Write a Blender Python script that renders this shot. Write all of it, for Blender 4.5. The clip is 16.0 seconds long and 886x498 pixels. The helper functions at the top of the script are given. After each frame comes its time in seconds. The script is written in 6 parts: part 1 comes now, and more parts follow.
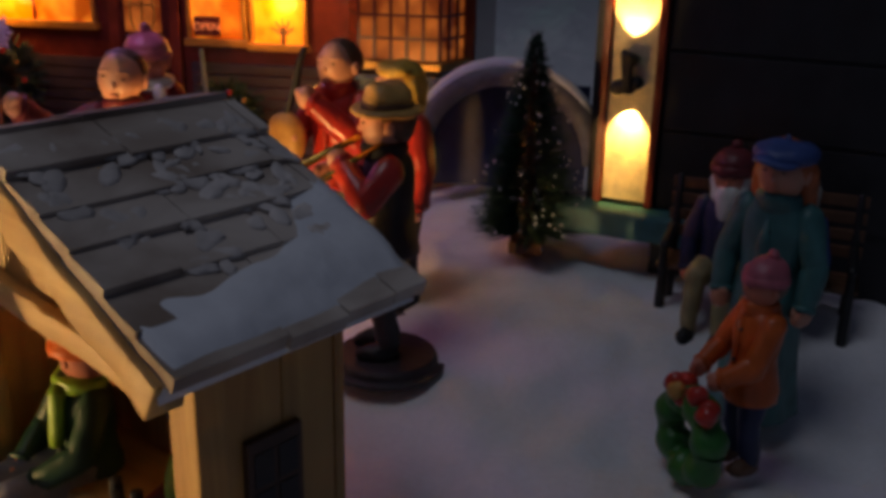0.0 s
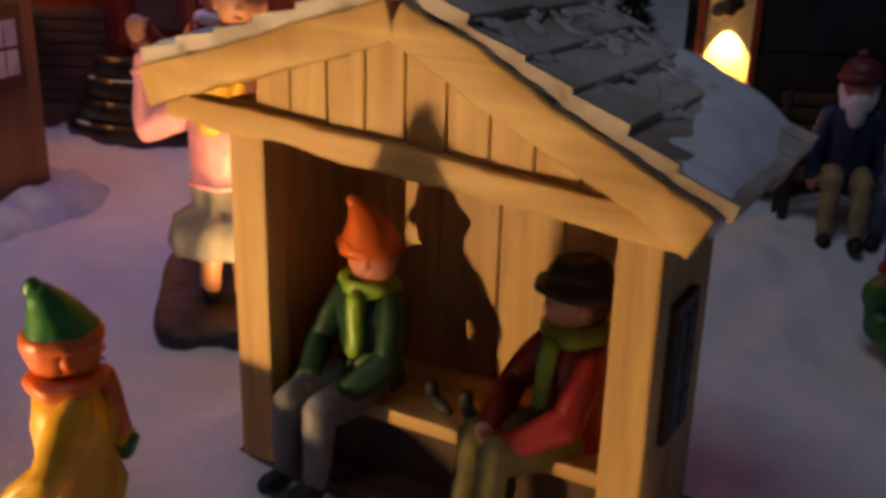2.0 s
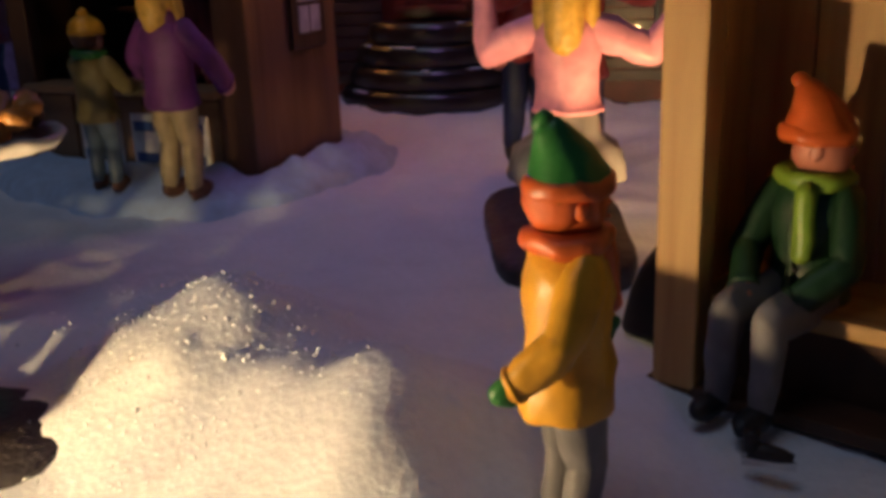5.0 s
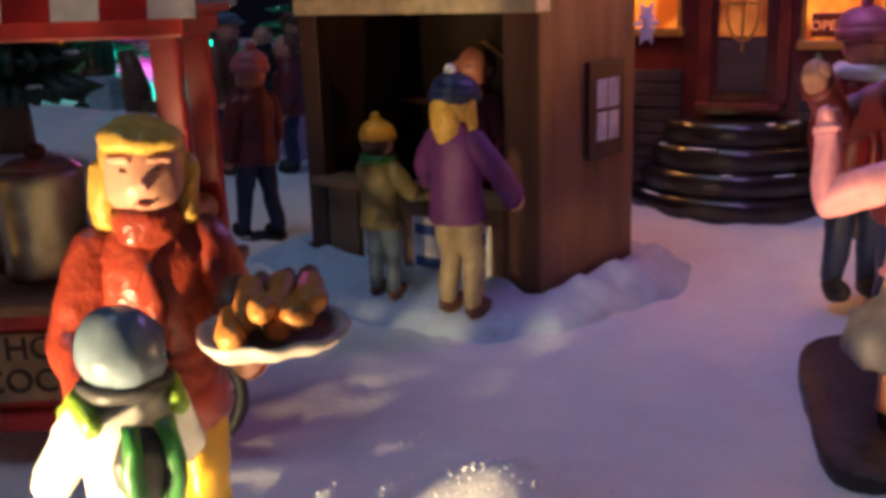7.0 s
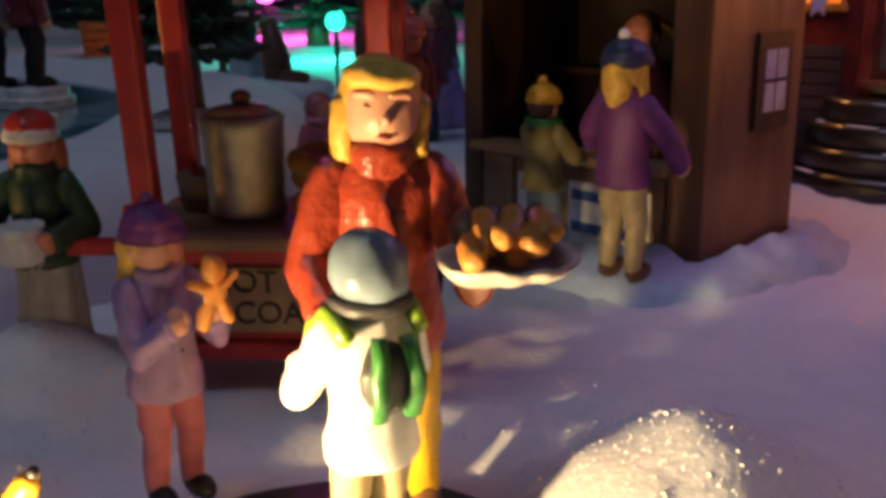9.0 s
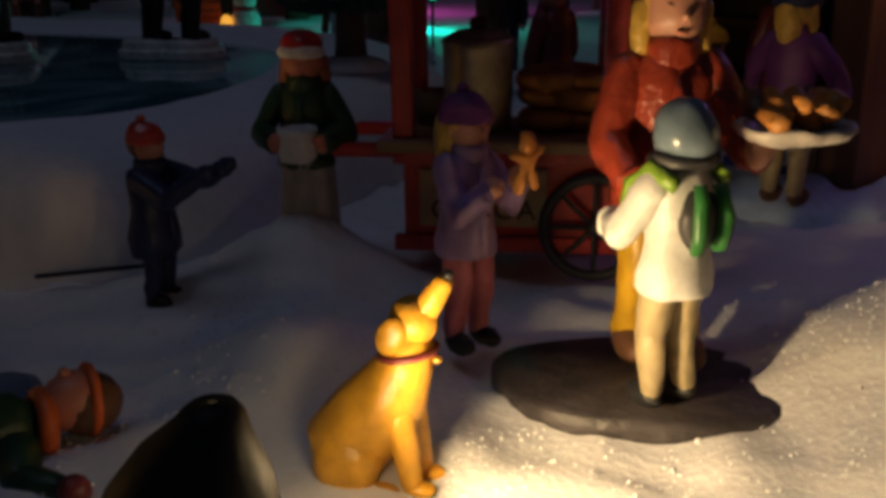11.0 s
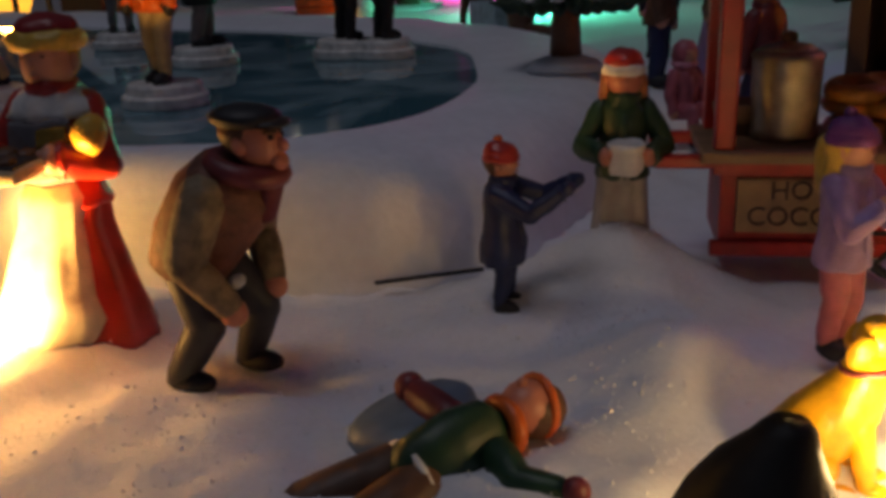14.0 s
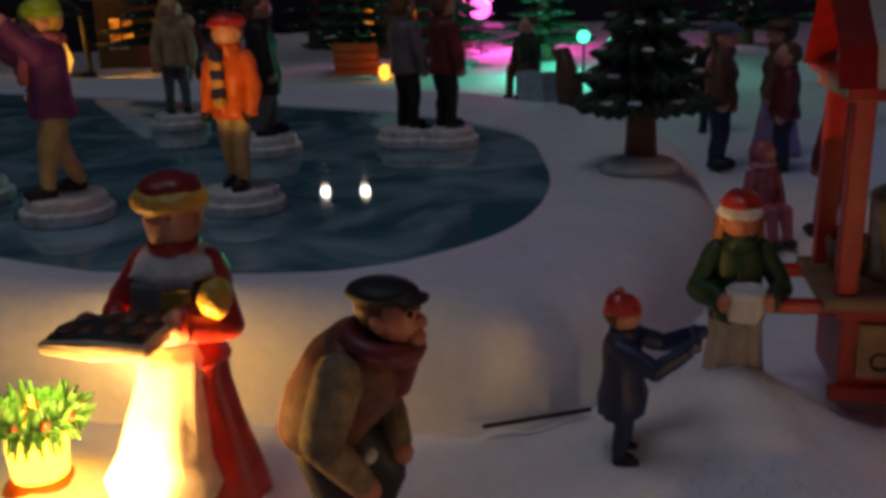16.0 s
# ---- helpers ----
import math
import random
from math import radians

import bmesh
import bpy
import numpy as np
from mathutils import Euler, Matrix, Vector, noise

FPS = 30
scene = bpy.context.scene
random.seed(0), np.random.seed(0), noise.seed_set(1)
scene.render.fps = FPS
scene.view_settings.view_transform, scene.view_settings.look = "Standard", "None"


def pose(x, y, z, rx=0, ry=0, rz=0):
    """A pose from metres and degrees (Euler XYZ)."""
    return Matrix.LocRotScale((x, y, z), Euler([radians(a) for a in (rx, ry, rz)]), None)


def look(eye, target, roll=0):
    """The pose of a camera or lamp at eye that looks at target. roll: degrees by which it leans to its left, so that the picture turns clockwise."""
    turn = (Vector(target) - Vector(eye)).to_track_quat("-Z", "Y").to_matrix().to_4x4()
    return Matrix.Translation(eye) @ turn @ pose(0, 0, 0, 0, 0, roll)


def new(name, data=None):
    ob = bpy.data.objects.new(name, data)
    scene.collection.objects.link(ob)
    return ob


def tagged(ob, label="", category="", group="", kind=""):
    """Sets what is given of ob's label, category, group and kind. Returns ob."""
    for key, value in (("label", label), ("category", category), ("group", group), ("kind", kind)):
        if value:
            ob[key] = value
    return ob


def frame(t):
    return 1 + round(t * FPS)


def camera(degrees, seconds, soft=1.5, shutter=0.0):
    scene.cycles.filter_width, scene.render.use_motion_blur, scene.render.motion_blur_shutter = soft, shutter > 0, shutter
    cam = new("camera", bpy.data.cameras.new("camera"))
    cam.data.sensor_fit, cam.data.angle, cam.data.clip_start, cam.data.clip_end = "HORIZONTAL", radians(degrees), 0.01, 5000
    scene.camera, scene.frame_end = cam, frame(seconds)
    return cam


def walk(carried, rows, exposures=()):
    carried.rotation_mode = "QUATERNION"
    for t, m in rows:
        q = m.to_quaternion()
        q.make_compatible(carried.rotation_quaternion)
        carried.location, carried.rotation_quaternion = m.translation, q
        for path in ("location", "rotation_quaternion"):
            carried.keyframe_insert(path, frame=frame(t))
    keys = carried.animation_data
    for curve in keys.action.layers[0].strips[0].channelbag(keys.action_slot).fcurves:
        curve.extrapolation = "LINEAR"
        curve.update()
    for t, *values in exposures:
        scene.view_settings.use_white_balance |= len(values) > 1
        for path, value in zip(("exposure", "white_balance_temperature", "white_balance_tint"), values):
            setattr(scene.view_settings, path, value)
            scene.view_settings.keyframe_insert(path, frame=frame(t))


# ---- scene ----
# All lengths below are in centimetres; CM turns them into metres.
CM = 0.01
cam = camera(48.50, 16.0, soft=4.2)
PATH = [
    (0, (5.490, 0.833, 11.101), (2.478, 19.490, 4.556), 1.22),
    (0.5, (3.809, 0.342, 10.801), (1.464, 19.128, 4.353), 0.28),
    (1, (1.809, 0.222, 10.197), (0.314, 19.129, 3.851), 0.29),
    (1.5, (-0.747, 0.137, 9.239), (-0.927, 19.183, 3.139), 1.01),
    (2, (-2.303, 0.097, 9.011), (-1.947, 18.996, 2.478), 1.53),
    (2.5, (-3.067, -0.051, 8.163), (-3.087, 18.950, 1.921), 0.32),
    (3, (-3.595, -0.088, 7.525), (-4.232, 18.969, 1.489), -1.14),
    (5.5, (-6.565, 1.740, 6.638), (-10.868, 20.295, 0.541), -2.28),
    (6, (-6.890, 2.472, 6.818), (-12.533, 20.799, 1.135), -2.31),
    (6.5, (-7.077, 3.151, 7.489), (-14.215, 21.004, 1.986), -1.90),
    (7, (-7.468, 3.605, 7.943), (-15.750, 21.102, 2.914), -1.75),
    (7.5, (-7.536, 3.632, 8.298), (-16.841, 20.581, 3.185), -1.13),
    (8, (-7.759, 3.615, 8.075), (-17.709, 20.172, 2.890), -1.31),
    (10.5, (-9.628, -1.301, 7.012), (-19.827, 14.982, 1.458), -0.09),
    (11, (-9.994, -2.198, 6.724), (-20.716, 13.719, 1.095), -0.45),
    (11.5, (-10.500, -3.009, 6.423), (-21.638, 12.603, 0.746), -0.63),
    (12, (-11.136, -3.722, 6.767), (-22.474, 11.508, 0.483), -1.62),
    (12.5, (-12.082, -4.748, 7.153), (-23.168, 10.534, 0.553), -1.65),
    (13, (-12.807, -5.420, 7.203), (-24.045, 9.835, 0.801), -1.55),
    (13.5, (-13.604, -6.043, 7.451), (-24.933, 9.213, 1.213), -1.25),
    (14, (-14.033, -6.375, 7.883), (-25.701, 8.690, 1.809), -2.02),
    (14.5, (-14.853, -6.689, 8.520), (-26.528, 8.401, 2.519), -1.50),
    (15, (-15.570, -6.722, 8.840), (-27.365, 8.395, 3.152), -1.46),
    (15.5, (-16.124, -6.779, 9.422), (-27.987, 8.333, 3.863), -1.34),
    (16, (-16.287, -6.724, 10.065), (-28.354, 8.312, 4.744), -2.09),
]
walk(cam, [(t, look(Vector(eye) * CM, Vector(target) * CM, roll)) for t, eye, target, roll in PATH],
     exposures=[(0, 0.0, 7000, 10), (1.0, 0.15, 6950, 10), (3.2, 0.05, 6500, 10), (5.3, -0.45, 5800, 9), (5.8, -0.45, 5800, 9), (6.5, -0.85, 5600, 9), (7.0, 0.5, 5700, 9), (7.5, 0.8, 6100, 8), (8.2, 0.8, 6250, 8), (10.4, -1.4, 6000, 10),
                (11.5, -1.85, 5900, 10), (12.0, -2.0, 5900, 10), (12.6, -2.25, 6000, 10), (13.0, -0.75, 7200, 12), (13.6, 0.1, 7500, 14), (15.0, 0.03, 7300, 14), (16.0, -0.05, 7100, 13)])

# ---- light ----
world = bpy.data.worlds.new("room_dusk")
scene.world = world
world.use_nodes = True
world.node_tree.nodes["Background"].inputs["Color"].default_value = (0.42, 0.55, 1.0, 1)
world.node_tree.nodes["Background"].inputs["Strength"].default_value = 0.03


def lamp(name, kind, at, watts, colour, size=0.3, target=None, cone=100, blend=0.6):
    data = bpy.data.lights.new(name, kind)
    data.energy, data.color = watts, colour
    if kind == "AREA":
        data.size = size * CM
    else:
        data.shadow_soft_size = size * CM
    if kind == "SPOT":
        data.spot_size, data.spot_blend = radians(cone), blend
    ob = new(name, data)
    ob.matrix_world = look(Vector(at) * CM, Vector(target) * CM) if target else Matrix.Translation(Vector(at) * CM)
    return ob


WARM, AMBER = (1.0, 0.67, 0.30), (1.0, 0.42, 0.08)
lamp("floodlight_beam", "SPOT", (-16.4, 5.6, 1.3), 0.85, WARM, 0.25, (-9.4, 12.6, 2.6), 150, 0.9)
lamp("floodlight_spill", "POINT", (-16.5, 5.5, 1.4), 0.024, WARM, 0.3)
lamp("second_floodlight_beam", "SPOT", (-31.1, 0.9, 0.8), 0.7, (1.0, 0.52, 0.15), 0.25, (-31.9, 4.0, 3.3), 100, 0.5)
lamp("second_floodlight_spill", "POINT", (-31.9, 1.5, 1.1), 0.045, (1.0, 0.52, 0.15), 0.3)
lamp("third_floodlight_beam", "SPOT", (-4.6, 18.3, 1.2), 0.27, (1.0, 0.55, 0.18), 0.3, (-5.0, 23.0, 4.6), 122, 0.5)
lamp("shop_window_light", "POINT", (-7.0, 36.6, 7.6), 0.035, AMBER, 0.5)
lamp("shop_window_light", "POINT", (-18.0, 36.6, 7.6), 0.03, AMBER, 0.5)
lamp("pink_string_light", "POINT", (-11.0, 28.5, 13.0), 0.06, (0.68, 0.32, 1.0), 1.5)
lamp("wall_lantern_down", "SPOT", (6.10, 28.2, 6.0), 0.075, (1.0, 0.62, 0.20), 0.08, (6.38, 29.1, 4.65), 70, 0.15)
lamp("wall_lantern_up", "SPOT", (6.10, 28.2, 7.75), 0.075, (1.0, 0.62, 0.20), 0.08, (6.38, 29.1, 9.75), 70, 0.15)
lamp("teal_tree_light", "POINT", (-68.0, 80.0, 4.0), 0.7, (0.05, 1.0, 0.65), 0.8)
lamp("magenta_tree_light", "POINT", (-95.0, 105.0, 8.0), 1.2, (1.0, 0.1, 0.6), 1.0)
lamp("garland_lantern_light", "POINT", (-34.3, 2.4, 2.5), 0.05, (1.0, 0.56, 0.14), 0.5)
lamp("far_lantern_light", "POINT", (-123.5, 55.0, 5.2), 0.3, (1.0, 0.45, 0.08), 1.0)
# Unseen overhead fill for the soft cool light on the snow; no fixture built.
lamp("overhead_fill", "AREA", (-40.0, -20.0, 150.0), 2.2, (0.74, 0.80, 1.0), 60, (-25, 20, 0))

# ---- materials ----
MATS = {}


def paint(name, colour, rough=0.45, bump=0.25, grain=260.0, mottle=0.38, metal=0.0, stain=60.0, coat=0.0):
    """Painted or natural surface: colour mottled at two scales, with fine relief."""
    if name in MATS:
        return MATS[name]
    m = bpy.data.materials.new(name)
    m.use_nodes = True
    nt = m.node_tree
    b = nt.nodes["Principled BSDF"]
    tex = nt.nodes.new("ShaderNodeTexCoord")
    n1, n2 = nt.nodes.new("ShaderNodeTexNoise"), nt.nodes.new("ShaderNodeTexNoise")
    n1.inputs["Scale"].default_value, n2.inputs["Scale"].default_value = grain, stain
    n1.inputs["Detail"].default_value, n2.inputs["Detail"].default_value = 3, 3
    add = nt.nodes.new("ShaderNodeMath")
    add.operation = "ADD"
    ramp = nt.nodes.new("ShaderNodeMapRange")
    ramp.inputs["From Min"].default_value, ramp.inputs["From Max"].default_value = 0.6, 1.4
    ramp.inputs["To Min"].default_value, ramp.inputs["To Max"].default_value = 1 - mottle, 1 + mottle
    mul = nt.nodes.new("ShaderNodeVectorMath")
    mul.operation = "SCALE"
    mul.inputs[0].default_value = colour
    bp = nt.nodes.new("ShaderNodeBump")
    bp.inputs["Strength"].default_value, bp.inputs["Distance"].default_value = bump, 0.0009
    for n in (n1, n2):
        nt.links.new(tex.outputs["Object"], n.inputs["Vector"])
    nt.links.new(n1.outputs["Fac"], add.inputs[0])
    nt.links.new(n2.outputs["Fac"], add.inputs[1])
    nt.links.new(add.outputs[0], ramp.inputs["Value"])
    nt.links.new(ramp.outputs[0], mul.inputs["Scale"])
    nt.links.new(mul.outputs[0], b.inputs["Base Color"])
    nt.links.new(n1.outputs["Fac"], bp.inputs["Height"])
    nt.links.new(bp.outputs["Normal"], b.inputs["Normal"])
    b.inputs["Roughness"].default_value, b.inputs["Metallic"].default_value = rough, metal
    b.inputs["Coat Weight"].default_value = coat
    MATS[name] = m
    return m


def glow(name, colour, strength):
    if name in MATS:
        return MATS[name]
    m = bpy.data.materials.new(name)
    m.use_nodes = True
    b = m.node_tree.nodes["Principled BSDF"]
    b.inputs["Base Color"].default_value = (*colour, 1)
    b.inputs["Emission Color"].default_value = (*colour, 1)
    b.inputs["Emission Strength"].default_value = strength
    MATS[name] = m
    return m


def lit_window(name, deep, bright, strength, scale=60.0):
    """Glass with a lamp somewhere behind it: uneven glow."""
    m = glow(name, bright, strength)
    nt = m.node_tree
    b = nt.nodes["Principled BSDF"]
    n, tex, r = nt.nodes.new("ShaderNodeTexNoise"), nt.nodes.new("ShaderNodeTexCoord"), nt.nodes.new("ShaderNodeValToRGB")
    n.inputs["Scale"].default_value, n.inputs["Detail"].default_value = scale, 2
    r.color_ramp.elements[0].position, r.color_ramp.elements[1].position = 0.42, 0.62
    r.color_ramp.elements[0].color, r.color_ramp.elements[1].color = (*deep, 1), (*bright, 1)
    nt.links.new(tex.outputs["Object"], n.inputs["Vector"])
    nt.links.new(n.outputs["Fac"], r.inputs["Fac"])
    nt.links.new(r.outputs["Color"], b.inputs["Emission Color"])
    b.inputs["Roughness"].default_value = 0.15
    return m


def wood(name, dark, light, along=(1, 1, 0.08), scale=220.0, rough=0.55):
    if name in MATS:
        return MATS[name]
    m = paint(name, light, rough, 0.35, scale)
    nt = m.node_tree
    b = nt.nodes["Principled BSDF"]
    tex, mp = nt.nodes.new("ShaderNodeTexCoord"), nt.nodes.new("ShaderNodeMapping")
    mp.inputs["Scale"].default_value = along
    n, r = nt.nodes.new("ShaderNodeTexNoise"), nt.nodes.new("ShaderNodeValToRGB")
    n.inputs["Scale"].default_value, n.inputs["Detail"].default_value, n.inputs["Distortion"].default_value = scale, 5, 0.6
    r.color_ramp.elements[0].position, r.color_ramp.elements[1].position = 0.3, 0.68
    r.color_ramp.elements[0].color, r.color_ramp.elements[1].color = (*dark, 1), (*light, 1)
    nt.links.new(tex.outputs["Object"], mp.inputs["Vector"])
    nt.links.new(mp.outputs["Vector"], n.inputs["Vector"])
    nt.links.new(n.outputs["Fac"], r.inputs["Fac"])
    nt.links.new(r.outputs["Color"], b.inputs["Base Color"])
    return m


SNOW = paint("loose_snow", (0.80, 0.81, 0.84), 0.75, 0.35, 700.0, 0.06, 0, 90.0)
CAKED = paint("moulded_snow", (0.78, 0.80, 0.84), 0.8, 0.5, 300.0, 0.08)
# Blue-white moulding; the tint of snow in shadow is put into its colour.
SHADOWSNOW = paint("shadow_blue_moulded_snow", (0.50, 0.62, 0.78), 0.5, 0.4, 300.0, 0.2)
PINE = wood("pale_pine", (0.40, 0.21, 0.06), (0.62, 0.38, 0.13))
PINEX = wood("pale_pine_lengthwise", (0.40, 0.21, 0.06), (0.62, 0.38, 0.13), (0.08, 1, 1))
SHINGLE = wood("grey_shingle", (0.25, 0.18, 0.135), (0.68, 0.60, 0.53), (0.7, 0.5, 1), 75.0, 0.85)
FROST = paint("grey_frost", (0.62, 0.57, 0.54), 0.8, 0.6, 260.0, 0.3)
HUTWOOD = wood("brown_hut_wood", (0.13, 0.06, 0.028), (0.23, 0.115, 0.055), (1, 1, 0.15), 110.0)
# Dark copy of the hut wood; also carries shade on shelter floor and bench front.
HUTDARK = wood("dark_and_shaded_wood", (0.05, 0.022, 0.012), (0.10, 0.045, 0.022), (1, 1, 0.15), 110.0)
COUNTER = wood("worn_counter_wood", (0.16, 0.09, 0.045), (0.30, 0.18, 0.09), (0.15, 1, 1), 120.0)
CARTRED = paint("red_cart_paint", (0.42, 0.022, 0.018), 0.4, 0.2)
CREAM = paint("cream_paint", (0.62, 0.50, 0.30), 0.5, 0.2)
WHITE = paint("white_paint", (0.75, 0.74, 0.70), 0.45)
BLACK = paint("black_paint", (0.012, 0.012, 0.014), 0.55)
DARK = paint("dark_grey_paint", (0.035, 0.033, 0.036), 0.5)
SKIN = paint("figurine_skin", (0.62, 0.30, 0.20), 0.4, 0.15, mottle=0.12)
RUDDY = paint("figurine_ruddy_skin", (0.60, 0.22, 0.14), 0.4, 0.15, mottle=0.12)
BLOND = paint("blond_hair", (0.62, 0.38, 0.06), 0.4, 0.6, 500.0)
BROWNHAIR = paint("brown_hair", (0.12, 0.055, 0.025), 0.5, 0.6, 500.0)
GREYHAIR = paint("grey_hair", (0.32, 0.29, 0.26), 0.5, 0.6, 500.0)
RED = paint("red_glaze", (0.46, 0.035, 0.025), 0.3, 0.35, 180.0, coat=0.2)
DEEPRED = paint("deep_red_glaze", (0.28, 0.02, 0.02), 0.35, 0.35, 180.0)
MAROON = paint("maroon_glaze", (0.16, 0.025, 0.03), 0.45, 0.35, 180.0)
ORANGE = paint("orange_glaze", (0.62, 0.12, 0.02), 0.4, 0.3)
YELLOW = paint("yellow_glaze", (0.72, 0.36, 0.015), 0.4, 0.3)
MUSTARD = paint("mustard_glaze", (0.55, 0.32, 0.01), 0.3, 0.3)
GREEN = paint("green_glaze", (0.03, 0.16, 0.03), 0.4, 0.4)
LIME = paint("lime_glaze", (0.22, 0.36, 0.03), 0.4, 0.4)
DARKGREEN = paint("dark_green_glaze", (0.015, 0.05, 0.022), 0.45, 0.4)
OLIVE = paint("olive_glaze", (0.20, 0.16, 0.05), 0.5, 0.4)
NAVY = paint("navy_glaze", (0.015, 0.025, 0.085), 0.45, 0.4)
BLUE = paint("blue_glaze", (0.04, 0.08, 0.25), 0.45, 0.4)
SLATE = paint("slate_glaze", (0.12, 0.17, 0.22), 0.4, 0.4)
TEAL = paint("teal_glaze", (0.05, 0.16, 0.16), 0.45, 0.3)
PURPLE = paint("purple_glaze", (0.14, 0.03, 0.16), 0.6, 0.5)
LILAC = paint("lilac_glaze", (0.34, 0.22, 0.45), 0.4, 0.4)
PINK = paint("pink_glaze", (0.72, 0.30, 0.40), 0.4, 0.3)
ROSE = paint("rose_glaze", (0.45, 0.12, 0.16), 0.45, 0.3)
TAN = paint("tan_glaze", (0.42, 0.33, 0.17), 0.45, 0.4)
BROWN = paint("brown_glaze", (0.13, 0.06, 0.03), 0.5, 0.4)
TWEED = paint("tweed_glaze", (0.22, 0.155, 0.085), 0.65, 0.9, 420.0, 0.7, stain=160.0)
GREY = paint("grey_glaze", (0.17, 0.16, 0.17), 0.5, 0.4)
STRAW = paint("straw_glaze", (0.55, 0.30, 0.08), 0.5, 0.5)
BRASS = paint("brass", (0.75, 0.42, 0.08), 0.25, 0.1, metal=0.9)
STEEL = paint("dull_urn_metal", (0.42, 0.36, 0.26), 0.38, 0.3, metal=0.7)
GOLD = paint("golden_dog_coat", (0.70, 0.36, 0.02), 0.4, 0.6, 300.0)
PASTRY = paint("baked_pastry", (0.48, 0.20, 0.035), 0.5, 0.6, 300.0, 0.4)
NEEDLES = paint("dark_needles", (0.018, 0.045, 0.025), 0.6, 0.4)
HOLLY = paint("bright_garland", (0.05, 0.20, 0.04), 0.4, 0.4)

# ---- mesh helpers ----


def part(name, bm, material, parent=None, label="", smooth=False):
    """Links a bmesh (in centimetres) as one mesh object, under a thing or a part."""
    bmesh.ops.recalc_face_normals(bm, faces=bm.faces)
    me = bpy.data.meshes.new(name)
    for v in bm.verts:
        v.co *= CM
    bm.to_mesh(me)
    bm.free()
    for m in material if isinstance(material, (list, tuple)) else [material]:
        me.materials.append(m)
    if smooth:
        me.polygons.foreach_set("use_smooth", [True] * len(me.polygons))
    ob = new(name, me)
    if parent:
        ob.parent = parent
    if label:
        tagged(ob, label)
    return ob


def thing(name, x, y, z, turn=0.0, label="", category="", group="", tilt=0.0, lean=0.0):
    """An empty at the base of a thing, to which its parts are tied."""
    ob = new(name)
    ob.empty_display_size = 0.01
    ob.matrix_world = pose(x * CM, y * CM, z * CM, tilt, lean, turn)
    return tagged(ob, label, category, group)


def box(bm, x0, y0, z0, x1, y1, z1, bevel=0.0, mat=0, turn=None):
    """A box between two corners, with its edges rounded by bevel."""
    m = Matrix.Translation(((x0 + x1) / 2, (y0 + y1) / 2, (z0 + z1) / 2)) @ Matrix.Diagonal((x1 - x0, y1 - y0, z1 - z0, 1))
    made = bmesh.ops.create_cube(bm, size=1, matrix=(turn or Matrix()) @ m)
    faces = {f for v in made["verts"] for f in v.link_faces}
    for f in faces:
        f.material_index = mat
    if bevel:
        out = bmesh.ops.bevel(bm, geom=[e for e in {e for v in made["verts"] for e in v.link_edges}], offset=bevel, segments=2, affect="EDGES", profile=0.6)
        for f in out["faces"]:
            f.material_index = mat
    return bm


def cube(*a, **k):
    return box(bmesh.new(), *a, **k)


def ball(bm, at, r, mat=0, turn=None, seg=14, rings=9):
    rx, ry, rz = (r, r, r) if isinstance(r, (int, float)) else r
    made = bmesh.ops.create_uvsphere(bm, u_segments=seg, v_segments=rings, radius=1,
                                     matrix=Matrix.Translation(at) @ (turn or Matrix()) @ Matrix.Diagonal((rx, ry, rz, 1)))
    for f in {f for v in made["verts"] for f in v.link_faces}:
        f.material_index, f.smooth = mat, True
    return bm


def tube(bm, stops, mat=0, seg=14, caps=True, flat=1.0):
    """A skin through circles: stops of (place, radius) along any line; flat squeezes the second axis."""
    pts = [Vector(p) for p, _ in stops]
    rows, side = [], None
    for i, (p, r) in enumerate(stops):
        d = (pts[min(i + 1, len(pts) - 1)] - pts[max(i - 1, 0)]).normalized()
        if side is None:
            side = d.cross(Vector((0, 1, 0))) if abs(d.y) < 0.9 else d.cross(Vector((1, 0, 0)))
        side = (side - d * side.dot(d)).normalized()
        up = d.cross(side)
        rows.append([bm.verts.new(pts[i] + side * (r * math.cos(a)) + up * (r * flat * math.sin(a))) for a in (2 * math.pi * k / seg for k in range(seg))])
    faces = []
    for a, b in zip(rows, rows[1:]):
        faces += [bm.faces.new((a[k], a[(k + 1) % seg], b[(k + 1) % seg], b[k])) for k in range(seg)]
    if caps:
        faces += [bm.faces.new(rows[0][::-1]), bm.faces.new(rows[-1])]
    for f in faces:
        f.material_index, f.smooth = mat, True
    return bm


def limb(bm, p0, p1, r0, r1, mat=0, seg=10):
    p0, p1 = Vector(p0), Vector(p1)
    d = (p1 - p0).normalized()
    return tube(bm, [(p0 - d * r0 * 0.9, r0 * 0.4), (p0 - d * r0 * 0.45, r0 * 0.85), (p0, r0), (p0.lerp(p1, 0.5), (r0 + r1) * 0.52), (p1, r1),
                     (p1 + d * r1 * 0.45, r1 * 0.85), (p1 + d * r1 * 0.9, r1 * 0.4)], mat, seg)


